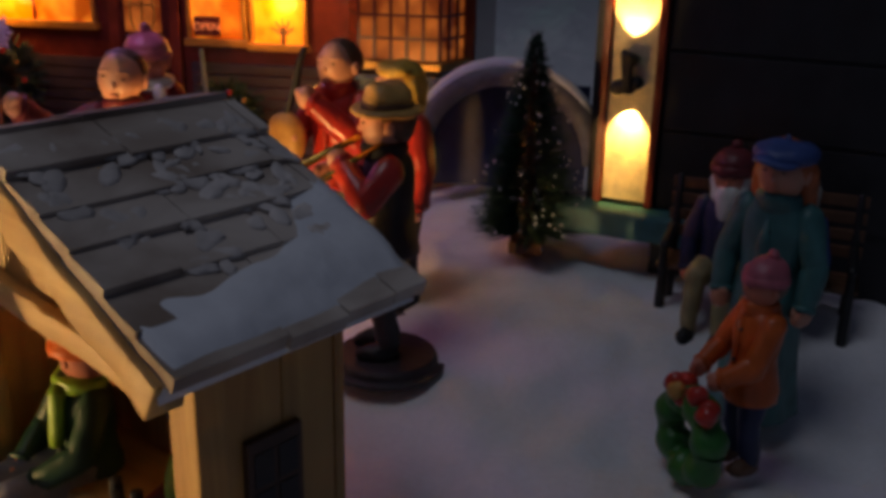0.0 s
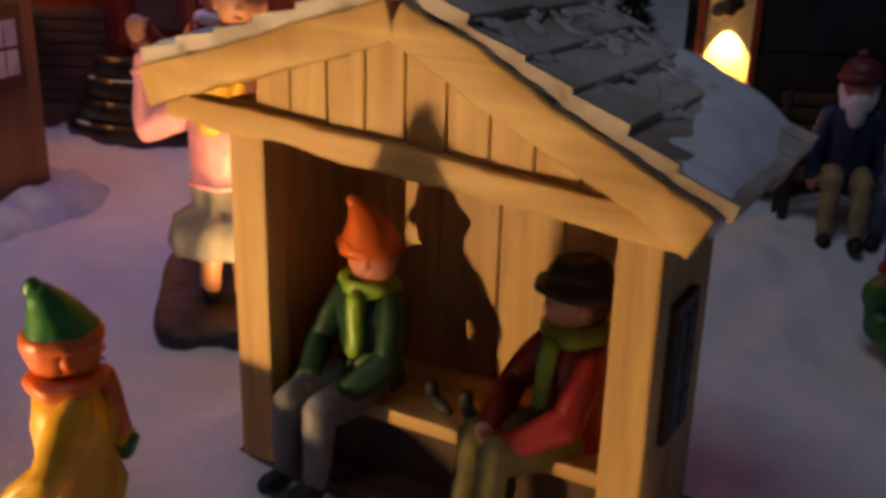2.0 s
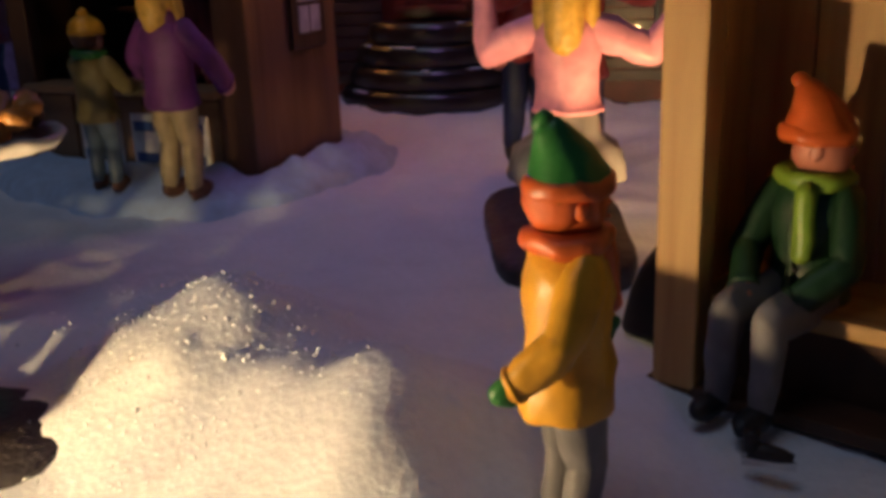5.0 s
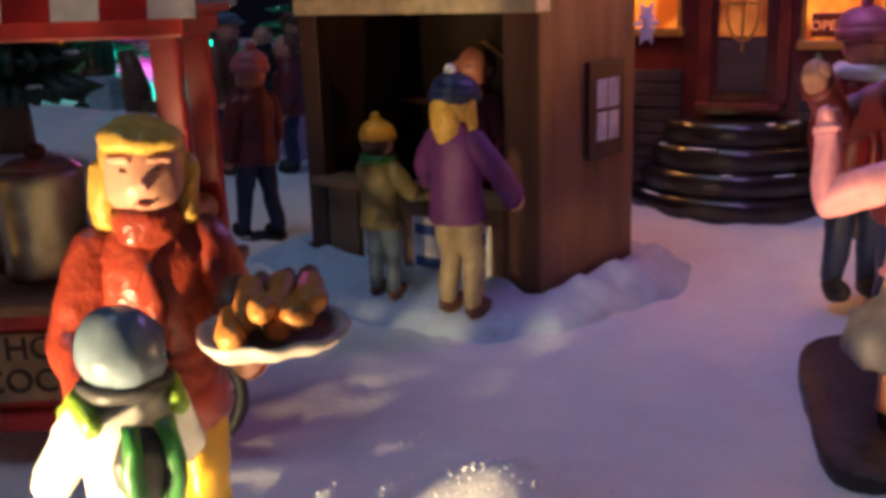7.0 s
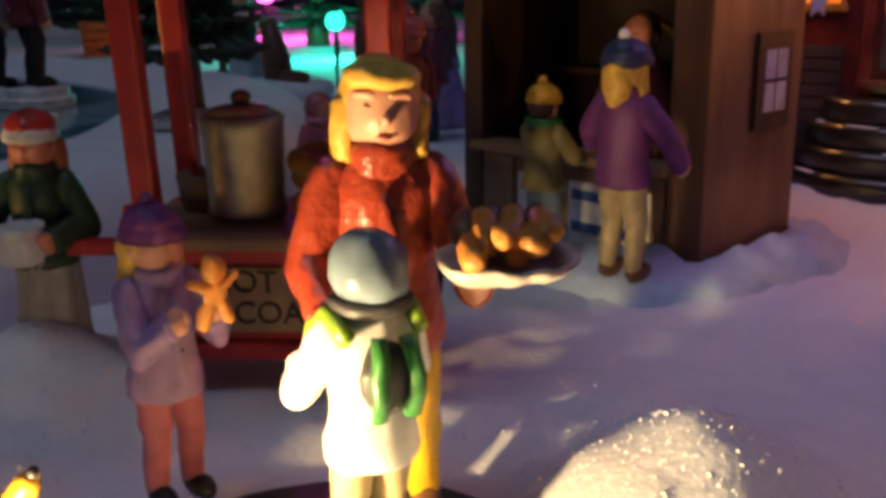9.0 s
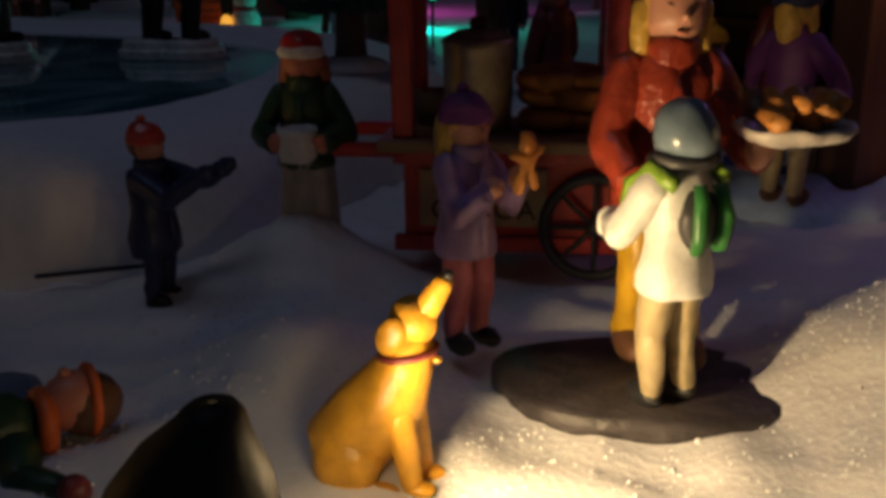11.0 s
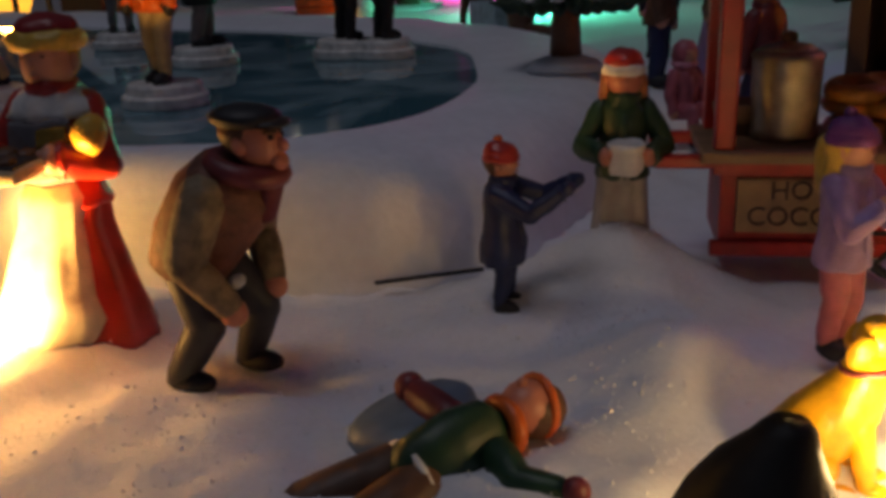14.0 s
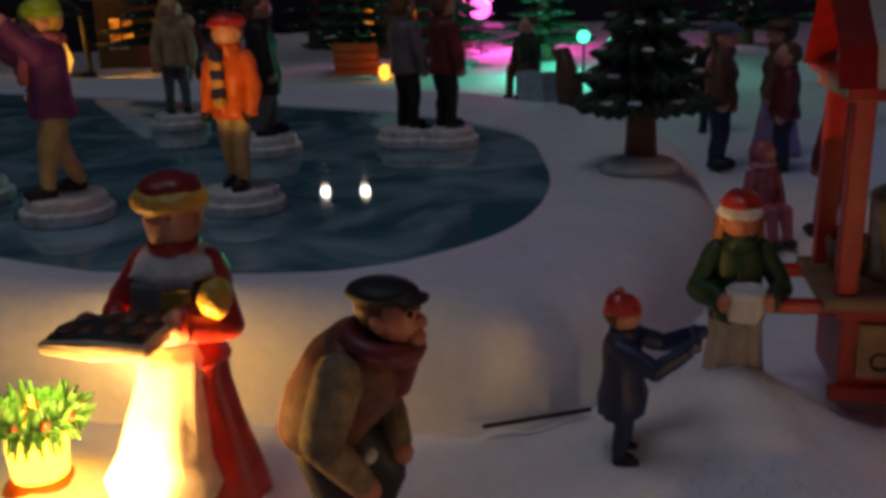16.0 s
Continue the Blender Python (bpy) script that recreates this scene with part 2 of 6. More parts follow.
def loft(bm, rows, mat=0, seg=18, folds=0, depth=0.0):
    """A body of level ovals: rows of (z, cx, cy, rx, ry); folds ripple the outline like cloth."""
    rings = []
    for z, cx, cy, rx, ry in rows:
        ring = []
        for k in range(seg):
            a = 2 * math.pi * k / seg
            w = 1 + depth * math.sin(folds * a)
            ring.append(bm.verts.new((cx + rx * w * math.cos(a), cy + ry * w * math.sin(a), z)))
        rings.append(ring)
    faces = [bm.faces.new((a[k], a[(k + 1) % seg], b[(k + 1) % seg], b[k])) for a, b in zip(rings, rings[1:]) for k in range(seg)]
    faces += [bm.faces.new(rings[0][::-1]), bm.faces.new(rings[-1])]
    for f in faces:
        f.material_index, f.smooth = mat, True
    return bm


def prism(bm, outline, z0, z1, mat=0, inset=0.0):
    """An upright slab over an outline of (x, y); inset draws the top in."""
    mid = Vector((sum(p[0] for p in outline) / len(outline), sum(p[1] for p in outline) / len(outline)))
    low = [bm.verts.new((x, y, z0)) for x, y in outline]
    top = [bm.verts.new((*(Vector((x, y)).lerp(mid, inset)), z1)) for x, y in outline]
    n = len(outline)
    faces = [bm.faces.new((low[k], low[(k + 1) % n], top[(k + 1) % n], top[k])) for k in range(n)] + [bm.faces.new(low[::-1]), bm.faces.new(top)]
    for f in faces:
        f.material_index = mat
    return bm


def words(name, text, size, at, turn, material, parent, lift=0.02):
    """Raised letters as a mesh; turn is their pose in the parent."""
    cu = bpy.data.curves.new(name, "FONT")
    cu.body, cu.size, cu.extrude, cu.align_x, cu.align_y = text, size * CM, lift * CM, "CENTER", "CENTER"
    tmp = bpy.data.objects.new(name, cu)
    scene.collection.objects.link(tmp)
    me = bpy.data.meshes.new_from_object(tmp.evaluated_get(bpy.context.evaluated_depsgraph_get()))
    bpy.data.objects.remove(tmp)
    me.materials.clear()
    me.materials.append(material)
    ob = new(name, me)
    ob.parent = parent
    ob.matrix_local = Matrix.Translation(Vector(at) * CM) @ turn
    return ob


def smooth(a, b, v):
    t = min(1.0, max(0.0, (v - a) / (b - a)))
    return t * t * (3 - 2 * t)


def heap(x, y, cx, cy, r, h):
    d = math.hypot(x - cx, y - cy) / r
    return h * math.exp(-d * d * 2)


def ground_z(x, y, fine=True):
    """Height of the snow sheet."""
    z = 1.35 * smooth(18, 26, y) * smooth(-6, 2, x) + 0.8 * smooth(30, 37, y) * smooth(0, -9, x) * smooth(-24, -18, x)
    z += heap(x, y, -11.9, 14.6, 3.0, 1.25) + heap(x, y, -12.1, 15.9, 2.9, 0.38) + heap(x, y, -8.6, 12.1, 3.1, 1.75) + heap(x, y, -21.2, 9.8, 2.4, 0.5) + heap(x, y, -23.6, 12.9, 2.7, 0.95) + heap(x, y, -20.9, 9.2, 1.7, 0.5) + heap(x, y, -24.6, 1.6, 2.4, 0.45) + heap(x, y, 3.2, 9.0, 3.4, 1.2) + heap(x, y, 1.7, 10.3, 2.1, 1.6)
    z += heap(x, y, -32, 2.5, 5, 0.45) + heap(x, y, -30.9, 2.9, 1.5, 0.45) + heap(x, y, -26.2, 3.4, 1.6, 0.3) + heap(x, y, -24.6, 13.4, 2.6, 0.6) + heap(x, y, 4, 22, 4, 0.35) + heap(x, y, -20.5, 4.0, 2.2, 0.25)
    if fine:
        z += 0.28 * noise.noise(Vector((x * 0.22, y * 0.22, 1.7))) + 0.20 * noise.noise(Vector((x * 0.8, y * 0.8, 4.1))) + 0.06 * noise.noise(Vector((x * 1.5, y * 1.5, 2.2)))
        z += 0.10 * noise.noise(Vector((x * 2.6, y * 2.6, 7.7)))
    return z - 0.05


# ---- ground ----
def spread(lo, a, b, hi, fine, coarse):
    out, v = [], lo
    while v < hi:
        out.append(v)
        v += fine if a <= v <= b else coarse
    return out + [hi]


def snow_sheet():
    xs, ys = spread(-170, -40, 16, 60, 0.28, 1.6), spread(-25, 0, 40, 180, 0.28, 1.6)
    verts = [(x * CM, y * CM, ground_z(x, y) * CM) for y in ys for x in xs]
    w = len(xs)
    faces = [(j * w + i, j * w + i + 1, (j + 1) * w + i + 1, (j + 1) * w + i) for j in range(len(ys) - 1) for i in range(w - 1)]
    me = bpy.data.meshes.new("ground")
    me.from_pydata(verts, [], faces)
    me.polygons.foreach_set("use_smooth", [True] * len(faces))
    me.materials.append(SNOW)
    tagged(new("ground", me), "loose white artificial snow spread over a display table", "snow", kind="structure")


snow_sheet()

# ---- figurines: each one moulded piece ----


def turned(axis, degrees):
    return Matrix.Rotation(radians(degrees), 4, axis)


def person(name, x, y, H, turn, label, coat, legs, hat=("none",), hair=None, style="short", skin=None, skirt=None, hem=0.42,
           arms=None, gloves=None, scarf=None, shoes=None, extra=None, z=None, base=None, stride=0.0, sit=0.0, tilt=0.0, lean=0.0, stout=1.0, group="", slim=0.78, sleeve=None, reach=0.24, look_aside=0.0):
    """A cast and painted figurine that looks along its own -y. Sizes are shares of its height H."""
    mats = []

    def ix(m):
        if m not in mats:
            mats.append(m)
        return mats.index(m)

    bm = bmesh.new()
    skin, gloves, shoes = skin or SKIN, gloves or skin or SKIN, shoes or BLACK
    hipz = 0.46 - sit
    if skirt:
        m, foot, r, folds = skirt
        loft(bm, [(foot, 0, 0, r, r * 0.92), (foot + 0.02, 0, 0, r * 1.02, r * 0.94), (foot + 0.12, 0, 0, r * 0.9, r * 0.82), (0.40, 0, 0, 0.15, 0.13), (0.55, 0, 0, 0.115, 0.095)], ix(m), 40, folds, 0.045)
    if not skirt or skirt[1] > 0.08:
        for s in (-1, 1):
            if sit:
                knee = (s * 0.085, -reach, hipz + 0.02)
                limb(bm, (s * 0.08, 0, hipz), knee, 0.075, 0.062, ix(legs))
                limb(bm, knee, (s * 0.09, -reach - 0.03, 0.06), 0.058, 0.045, ix(legs))
                ball(bm, (s * 0.09, -reach - 0.07, 0.035), (0.05, 0.09, 0.042), ix(shoes))
            else:
                knee = (s * 0.08, -0.03 - s * stride * 0.45, 0.26)
                limb(bm, (s * 0.065, 0, hipz), knee, 0.078, 0.058, ix(legs))
                limb(bm, knee, (s * 0.085, 0.0 - s * stride, 0.07), 0.056, 0.047, ix(legs))
                ball(bm, (s * 0.088, -0.045 - s * stride, 0.035), (0.05, 0.095, 0.045), ix(shoes))
    k = stout
    low = hipz + (hem - 0.46)
    up = hipz - 0.46
    loft(bm, [(low, 0, 0, 0.15 * k, 0.125 * k), (low + 0.015, 0, 0, 0.165 * k, 0.135 * k), (0.50 + up, 0, 0, 0.15 * k, 0.122 * k), (0.58 + up, 0, 0.0, 0.138 * k, 0.11 * k),
              (0.68 + up, 0, 0.0, 0.152 * k, 0.115 * k), (0.76 + up, 0, 0.005, 0.15 * k, 0.10), (0.80 + up, 0, 0.005, 0.11, 0.08), (0.835 + up, 0, 0, 0.05, 0.05)], ix(coat), 20, 5, 0.018)
    # front seam and hem of the coat
    tube(bm, [((0, -0.128 * k, low + 0.01), 0.008), ((0, -0.117 * k, 0.58 + up), 0.008), ((0, -0.108, 0.75 + up), 0.008)], ix(coat), 6)
    loft(bm, [(0.775 + up, 0, 0, 0.10, 0.085), (0.80 + up, 0, -0.005, 0.098, 0.09), (0.845 + up, 0, -0.01, 0.088, 0.088), (0.84 + up, 0, -0.005, 0.065, 0.065)], ix(coat), 16, 3, 0.03)
    for n in range(4):
        ball(bm, (0.016, -0.128 * stout + 0.018 * (n > 1), 0.50 + 0.07 * n + up), 0.009, ix(DARK), None, 6, 4)
    arms = arms or [((-0.20, -0.02, 0.60), (-0.19, -0.07, 0.44)), ((0.20, -0.02, 0.60), (0.19, -0.07, 0.44))]
    for s, (elbow, hand) in zip((-1, 1), arms):
        e, h = Vector(elbow) + Vector((0, 0, up)), Vector(hand) + Vector((0, 0, up))
        limb(bm, (s * 0.135 * k, 0, 0.755 + up), e, 0.062, 0.055, ix(sleeve or coat))
        limb(bm, e, e.lerp(h, 0.88), 0.055, 0.046, ix(sleeve or coat))
        tube(bm, [(e.lerp(h, 0.82), 0.052), (e.lerp(h, 0.9), 0.054)], ix(sleeve or coat), 10)
        ball(bm, h, (0.042, 0.045, 0.045), ix(gloves), None, 10, 7)
        ball(bm, h + Vector((-s * 0.025, -0.025, 0.02)), 0.02, ix(gloves), None, 8, 5)
    for v in bm.verts:
        v.co.x *= slim
        v.co.y *= 0.9
    if scarf:
        loft(bm, [(0.795 + up, 0, 0, 0.10, 0.09), (0.82 + up, 0, 0, 0.115, 0.105), (0.845 + up, 0, 0, 0.10, 0.095)], ix(scarf), 16, 6, 0.05)
        limb(bm, (0.03, -0.105, 0.80 + up), (0.045, -0.135, 0.62 + up), 0.03, 0.026, ix(scarf), 8)
    hz = 0.905 + up
    body_end = len(bm.verts)
    ball(bm, (0, -0.012, hz), (0.078, 0.086, 0.095), ix(skin))
    ball(bm, (0, -0.100, hz - 0.008), (0.010, 0.010, 0.013), ix(skin), None, 8, 6)
    for s in (-1, 1):
        ball(bm, (s * 0.033, -0.089, hz + 0.016), (0.008, 0.004, 0.004), ix(BROWN), None, 8, 5)
        limb(bm, (s * 0.018, -0.086, hz + 0.036), (s * 0.05, -0.075, hz + 0.034), 0.008, 0.007, ix(skin), 6)
        ball(bm, (s * 0.079, 0.0, hz - 0.004), (0.014, 0.022, 0.028), ix(skin), None, 8, 5)
    ball(bm, (0, -0.098, hz - 0.046), (0.018, 0.005, 0.006), ix(RUDDY), None, 8, 5)
    if hair:
        if style == "bob":
            ball(bm, (0, 0.014, hz + 0.02), (0.088, 0.088, 0.092), ix(hair))
            for s in (-1, 1):
                limb(bm, (s * 0.074, 0.0, hz + 0.01), (s * 0.078, -0.01, hz - 0.085), 0.030, 0.026, ix(hair))
            limb(bm, (0, 0.065, hz), (0, 0.06, hz - 0.10), 0.06, 0.055, ix(hair))
            ball(bm, (0, -0.03, hz + 0.068), (0.078, 0.066, 0.036), ix(hair))
        elif style == "long":
            ball(bm, (0, 0.016, hz + 0.02), (0.092, 0.092, 0.096), ix(hair))
            limb(bm, (0, 0.07, hz), (0, 0.085, hz - 0.17), 0.075, 0.06, ix(hair))
            for s in (-1, 1):
                limb(bm, (s * 0.07, 0.03, hz), (s * 0.085, 0.03, hz - 0.13), 0.04, 0.03, ix(hair))
        elif style == "beard":
            ball(bm, (0, 0.018, hz + 0.015), (0.085, 0.085, 0.092), ix(hair))
            limb(bm, (0, -0.055, hz - 0.06), (0, -0.085, hz - 0.15), 0.06, 0.035, ix(hair))
            for s in (-1, 1):
                limb(bm, (s * 0.065, -0.02, hz), (s * 0.05, -0.05, hz - 0.08), 0.03, 0.03, ix(hair))
        else:
            ball(bm, (0, 0.02, hz + 0.018), (0.085, 0.085, 0.09), ix(hair))
    kind = hat[0]
    if kind in ("beanie", "santa", "pointed"):
        m, brim = ix(hat[1]), ix(hat[2])
        loft(bm, [(hz + 0.02, 0, 0, 0.096, 0.102), (hz + 0.035, 0, 0, 0.104, 0.11), (hz + 0.06, 0, 0, 0.10, 0.106), (hz + 0.07, 0, 0, 0.09, 0.095)], brim, 16, 8, 0.02)
        if kind == "pointed":
            tube(bm, [((0, 0.0, hz + 0.03), 0.098), ((0, 0.008, hz + 0.075), 0.09), ((0, 0.022, hz + 0.125), 0.066), ((0, 0.042, hz + 0.165), 0.04), ((0, 0.055, hz + 0.185), 0.022)], m)
            ball(bm, (0, 0.06, hz + 0.188), 0.024, m, None, 8, 6)
        else:
            loft(bm, [(hz + 0.055, 0, 0, 0.094, 0.10), (hz + 0.10, 0, 0.005, 0.082, 0.086), (hz + 0.128, 0, 0.01, 0.05, 0.052), (hz + 0.138, 0, 0.01, 0.02, 0.02)], m, 16, 8, 0.02)
            ball(bm, (0.0, 0.02, hz + 0.15) if kind == "beanie" else (0.06, 0.06, hz + 0.09), 0.026, ix(hat[3] if len(hat) > 3 else hat[2]), None, 8, 6)
    elif kind == "cap":
        ball(bm, (0, 0.0, hz + 0.065), (0.108, 0.118, 0.048), ix(hat[1]))
        ball(bm, (0, -0.085, hz + 0.05), (0.075, 0.06, 0.018), ix(hat[1]))
        ball(bm, (0, 0.0, hz + 0.112), 0.012, ix(hat[1]), None, 8, 5)
    elif kind in ("brimmed", "fedora"):
        w = 0.15 if kind == "brimmed" else 0.13
        loft(bm, [(hz + 0.045, 0, 0, w * 0.95, w), (hz + 0.055, 0, 0, w, w * 1.06), (hz + 0.068, 0, 0, w * 0.93, w * 0.98)], ix(hat[1]), 18)
        loft(bm, [(hz + 0.06, 0, 0, 0.092, 0.10), (hz + 0.085, 0, 0, 0.093, 0.10)], ix(hat[2]), 16)
        loft(bm, [(hz + 0.08, 0, 0, 0.09, 0.097), (hz + 0.125, 0, 0, 0.078, 0.085), (hz + 0.145, 0, 0, 0.055, 0.06), (hz + 0.14, 0, 0, 0.02, 0.02)], ix(hat[1]), 16)
    elif kind == "hood":
        ball(bm, (0, 0.018, hz + 0.012), (0.104, 0.11, 0.114), ix(hat[1]))
        loft(bm, [(hz - 0.09, 0, 0.01, 0.10, 0.10), (hz - 0.07, 0, 0.01, 0.112, 0.112), (hz - 0.05, 0, 0.01, 0.105, 0.108)], ix(hat[2]), 16)
    elif kind == "bonnet":
        loft(bm, [(hz + 0.03, 0, 0.01, 0.10, 0.10), (hz + 0.045, 0, 0.01, 0.118, 0.118), (hz + 0.075, 0, 0.01, 0.112, 0.112), (hz + 0.085, 0, 0.01, 0.09, 0.09)], ix(hat[2]), 24, 12, 0.05)
        ball(bm, (0, 0.015, hz + 0.08), (0.095, 0.095, 0.06), ix(hat[1]))
    if look_aside:
        bm.verts.ensure_lookup_table()
        bmesh.ops.rotate(bm, verts=bm.verts[body_end:], cent=(0, 0, 0), matrix=Matrix.Rotation(radians(look_aside), 3, "Z"))
    if extra:
        extra(bm, ix, up)
    bmesh.ops.subdivide_edges(bm, edges=bm.edges[:], cuts=1, smooth=0.6, use_grid_fill=True)
    for v in bm.verts:
        lump = noise.noise_vector(v.co * 14.0 + Vector((x, y, 0))) * 0.010 + noise.noise_vector(v.co * 34.0 + Vector((x, 0, y))) * 0.004
        v.co = (v.co + lump) * H
    if base:
        puck = bmesh.new()
        m, r, thick = base
        loft(puck, [(-thick, 0, 0, r * 0.97, r * 0.93), (-thick * 0.9, 0, 0, r, r * 0.96), (-thick * 0.52, 0, 0, r, r * 0.96), (-thick * 0.45, 0, 0, r * 0.97, r * 0.93), (-thick * 0.42, 0, 0, r * 0.88, r * 0.84), (-thick * 0.05, 0, 0, r * 0.86, r * 0.82), (0.01, 0, 0, r * 0.82, r * 0.78)], ix(m), 40)
        for f in puck.faces:
            f.smooth = False
        bmesh.ops.scale(puck, vec=(H, H, H), verts=puck.verts)
        tmp = bpy.data.meshes.new("puck")
        puck.to_mesh(tmp)
        puck.free()
        bm.from_mesh(tmp)
        bpy.data.meshes.remove(tmp)
    z = ground_z(x, y, False) - 0.08 if z is None else z
    ob = part(name, bm, mats)
    ob.matrix_world = pose(x * CM, y * CM, z * CM, tilt, lean, turn)
    return tagged(ob, label, "figurine", group)


# ---- open shelter of pale wood ----
SH = thing("open_shelter", -5.36, 14.93, -0.05, -30.7, "small open wooden shelter with snow on its grey shingle roof", "shelter")
SH_W, SH_D, SH_L, SH_R, SH_APEX = 6.95, 2.75, 6.3, 5.75, 7.78


def shelter():
    ux = SH_W
    # floor, bench, posts, walls; shade is put into the floor and bench-front colour
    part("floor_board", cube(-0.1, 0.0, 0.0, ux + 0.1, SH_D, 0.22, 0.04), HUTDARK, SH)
    part("post", cube(0.0, 0.0, 0.05, 0.68, 0.5, SH_L, 0.05), PINE, SH)
    part("post", cube(ux - 0.62, 0.0, 0.05, ux, 0.5, SH_R, 0.05), PINE, SH)
    n = 6
    for i in range(n):
        w = (ux - 0.1) / n
        top = SH_L + (SH_R - SH_L) * (i + 0.5) / n + (1.6 - abs(i + 0.5 - n / 2) * 0.5)
        part("wall_board", cube(0.05 + i * w, SH_D - 0.22, 0.05, 0.05 + (i + 1) * w - 0.03, SH_D - 0.02, top, 0.03), PINE, SH)
    for side, x in ((0, 0.06), (1, ux - 0.26)):
        for j in range(2):
            part("side_board", cube(x, 0.5 + j * 1.0, 0.05, x + 0.2, 0.5 + (j + 1) * 1.0 - 0.02, SH_R if side else SH_L, 0.03), PINE, SH)
    part("bench_seat", cube(0.4, 0.55, 1.25, ux - 0.4, SH_D - 0.25, 1.5, 0.05), PINEX, SH)
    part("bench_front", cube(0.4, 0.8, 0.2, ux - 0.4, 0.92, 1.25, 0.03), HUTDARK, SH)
    # gable: two barge boards, tie beam, small upright boards
    slope_l, slope_r = (-0.6, SH_L + 0.2), (ux + 0.68, SH_R - 0.02)
    apex = (ux * 0.525, SH_APEX)

    def slab(a, b, y0, y1, t0, t1, m, name, mat, parent=SH, bev=0.04):
        d = math.hypot(b[0] - a[0], b[1] - a[1])
        turn = Matrix.Translation((a[0], 0, a[1])) @ turned("Y", -math.degrees(math.atan2(b[1] - a[1], b[0] - a[0])))
        b = box(bmesh.new(), 0, y0, t0, d, y1, t1, bev, 0, turn)
        if mat is PINEX:  # rough-hewn, snow-worn edges
            long_edges = [e for e in b.edges if e.calc_length() > 1.0]
            bmesh.ops.subdivide_edges(b, edges=long_edges, cuts=36, use_grid_fill=True)
            for v in b.verts:
                v.co += noise.noise_vector(v.co * 1.6) * 0.05 + noise.noise_vector(v.co * 5.0) * 0.03
            for f in b.faces:
                f.smooth = True
        return part(name, b, mat, parent)

    slab(slope_l, apex, -1.05, -0.8, -0.25, 0.3, 0, "barge_board", PINEX)
    slab(apex, slope_r, -1.05, -0.8, -0.25, 0.3, 0, "barge_board", PINEX)
    slab((-0.45, SH_L - 0.02), (ux + 0.5, SH_R - 0.1), -0.8, -0.5, -0.2, 0.2, 0, "tie_beam", PINEX)
    for i in range(8):
        x = 1.1 + i * (ux - 2.0) / 8
        u = (x - slope_l[0]) / (apex[0] - slope_l[0]) if x < apex[0] else (slope_r[0] - x) / (slope_r[0] - apex[0])
        ztop = (slope_l if x < apex[0] else slope_r)[1] + u * (apex[1] - (slope_l if x < apex[0] else slope_r)[1]) - 0.05
        zlow = SH_L + (SH_R - SH_L) * x / ux + 0.3
        if ztop > zlow - 0.1:
            part("gable_board", cube(x, -0.6, zlow - 0.2, x + (ux - 2.0) / 8 - 0.03, -0.5, ztop, 0.02), PINE, SH)
    # roof boards and overlapping shingles
    for a, b, nm in ((slope_l, apex, 0), (apex, slope_r, 1)):
        deck = slab(a, b, -0.8, SH_D + 0.5, 0.1, 0.3, 0, "roof_board", COUNTER)
        d = math.hypot(b[0] - a[0], b[1] - a[1])
        ang = math.degrees(math.atan2(b[1] - a[1], b[0] - a[0]))
        rows = 6
        for r in range(rows):
            u0, u1 = (d / rows * r, d / rows * (r + 1) + 0.2)
            lift = -7.0 if nm else 7.0
            y = -0.95
            while y < SH_D + 0.45:
                w = random.uniform(0.9, 2.2)
                y1 = min(y + w, SH_D + 0.57)
                m = Matrix.Translation((a[0], 0, a[1])) @ turned("Y", -ang) @ Matrix.Translation(((u0 + u1) / 2, 0, 0.36 + random.uniform(-0.02, 0.05))) @ turned("Y", lift + random.uniform(-1, 1))
                part("shingle", box(bmesh.new(), -(u1 - u0) / 2, y, -0.09, (u1 - u0) / 2 - random.uniform(0, 0.1), y1 - 0.03, 0.13, 0.0, 0, m), SHINGLE, deck)
                y = y1
        # frost left on the shingles
        for k in range(95 if nm else 30):
            u, y = random.uniform(0.1, 0.75 if nm else 0.9) * d, random.uniform(-0.8, SH_D + 0.4)
            m = Matrix.Translation((a[0], 0, a[1])) @ turned("Y", -ang) @ Matrix.Translation((u if nm else d - u, y, 0.50)) @ turned("Z", random.uniform(0, 180))
            fb = ball(bmesh.new(), (0, 0, 0), (random.uniform(0.10, 0.34), random.uniform(0.06, 0.2), 0.035), 0, None, 9, 5)
            for v in fb.verts:
                v.co += noise.noise_vector(v.co * 6 + Vector((k, 0, 0))) * 0.05
            bmesh.ops.transform(fb, matrix=m, verts=fb.verts)
            part("frost_patch", fb, FROST, deck)
        # snow caked along the lower edge of this slope
        snow = bmesh.new()
        nu, nv = 26, 30
        grid = []
        for j in range(nv + 1):
            v = j / nv
            y = -1.0 + v * (SH_D + 1.6)
            reach = (0.26 + 0.34 * smooth(0.45, 1.0, v) + 0.10 * noise.noise(Vector((v * 4.0, nm * 5.0, 0.3)))) if nm else 0.22 + 0.08 * noise.noise(Vector((v * 5, 2, 0)))
            row = []
            for i in range(nu + 1):
                s = i / nu
                u = (d + 0.06 - s * reach * d) if nm else (s * reach * d - 0.06)
                t = 0.40 + 0.30 * math.sin(math.pi * min(1, s * 0.97 + 0.03)) ** 0.6 * (0.7 + 0.5 * noise.noise(Vector((u, y, nm))))
                if s == 0:
                    t = 0.05
                if s == 1:
                    t = 0.3
                if j in (0, nv):
                    t = min(t, 0.12)
                row.append(snow.verts.new((Matrix.Translation((a[0], 0, a[1])) @ turned("Y", -ang)) @ Vector((u, y, t))))
            grid.append(row)
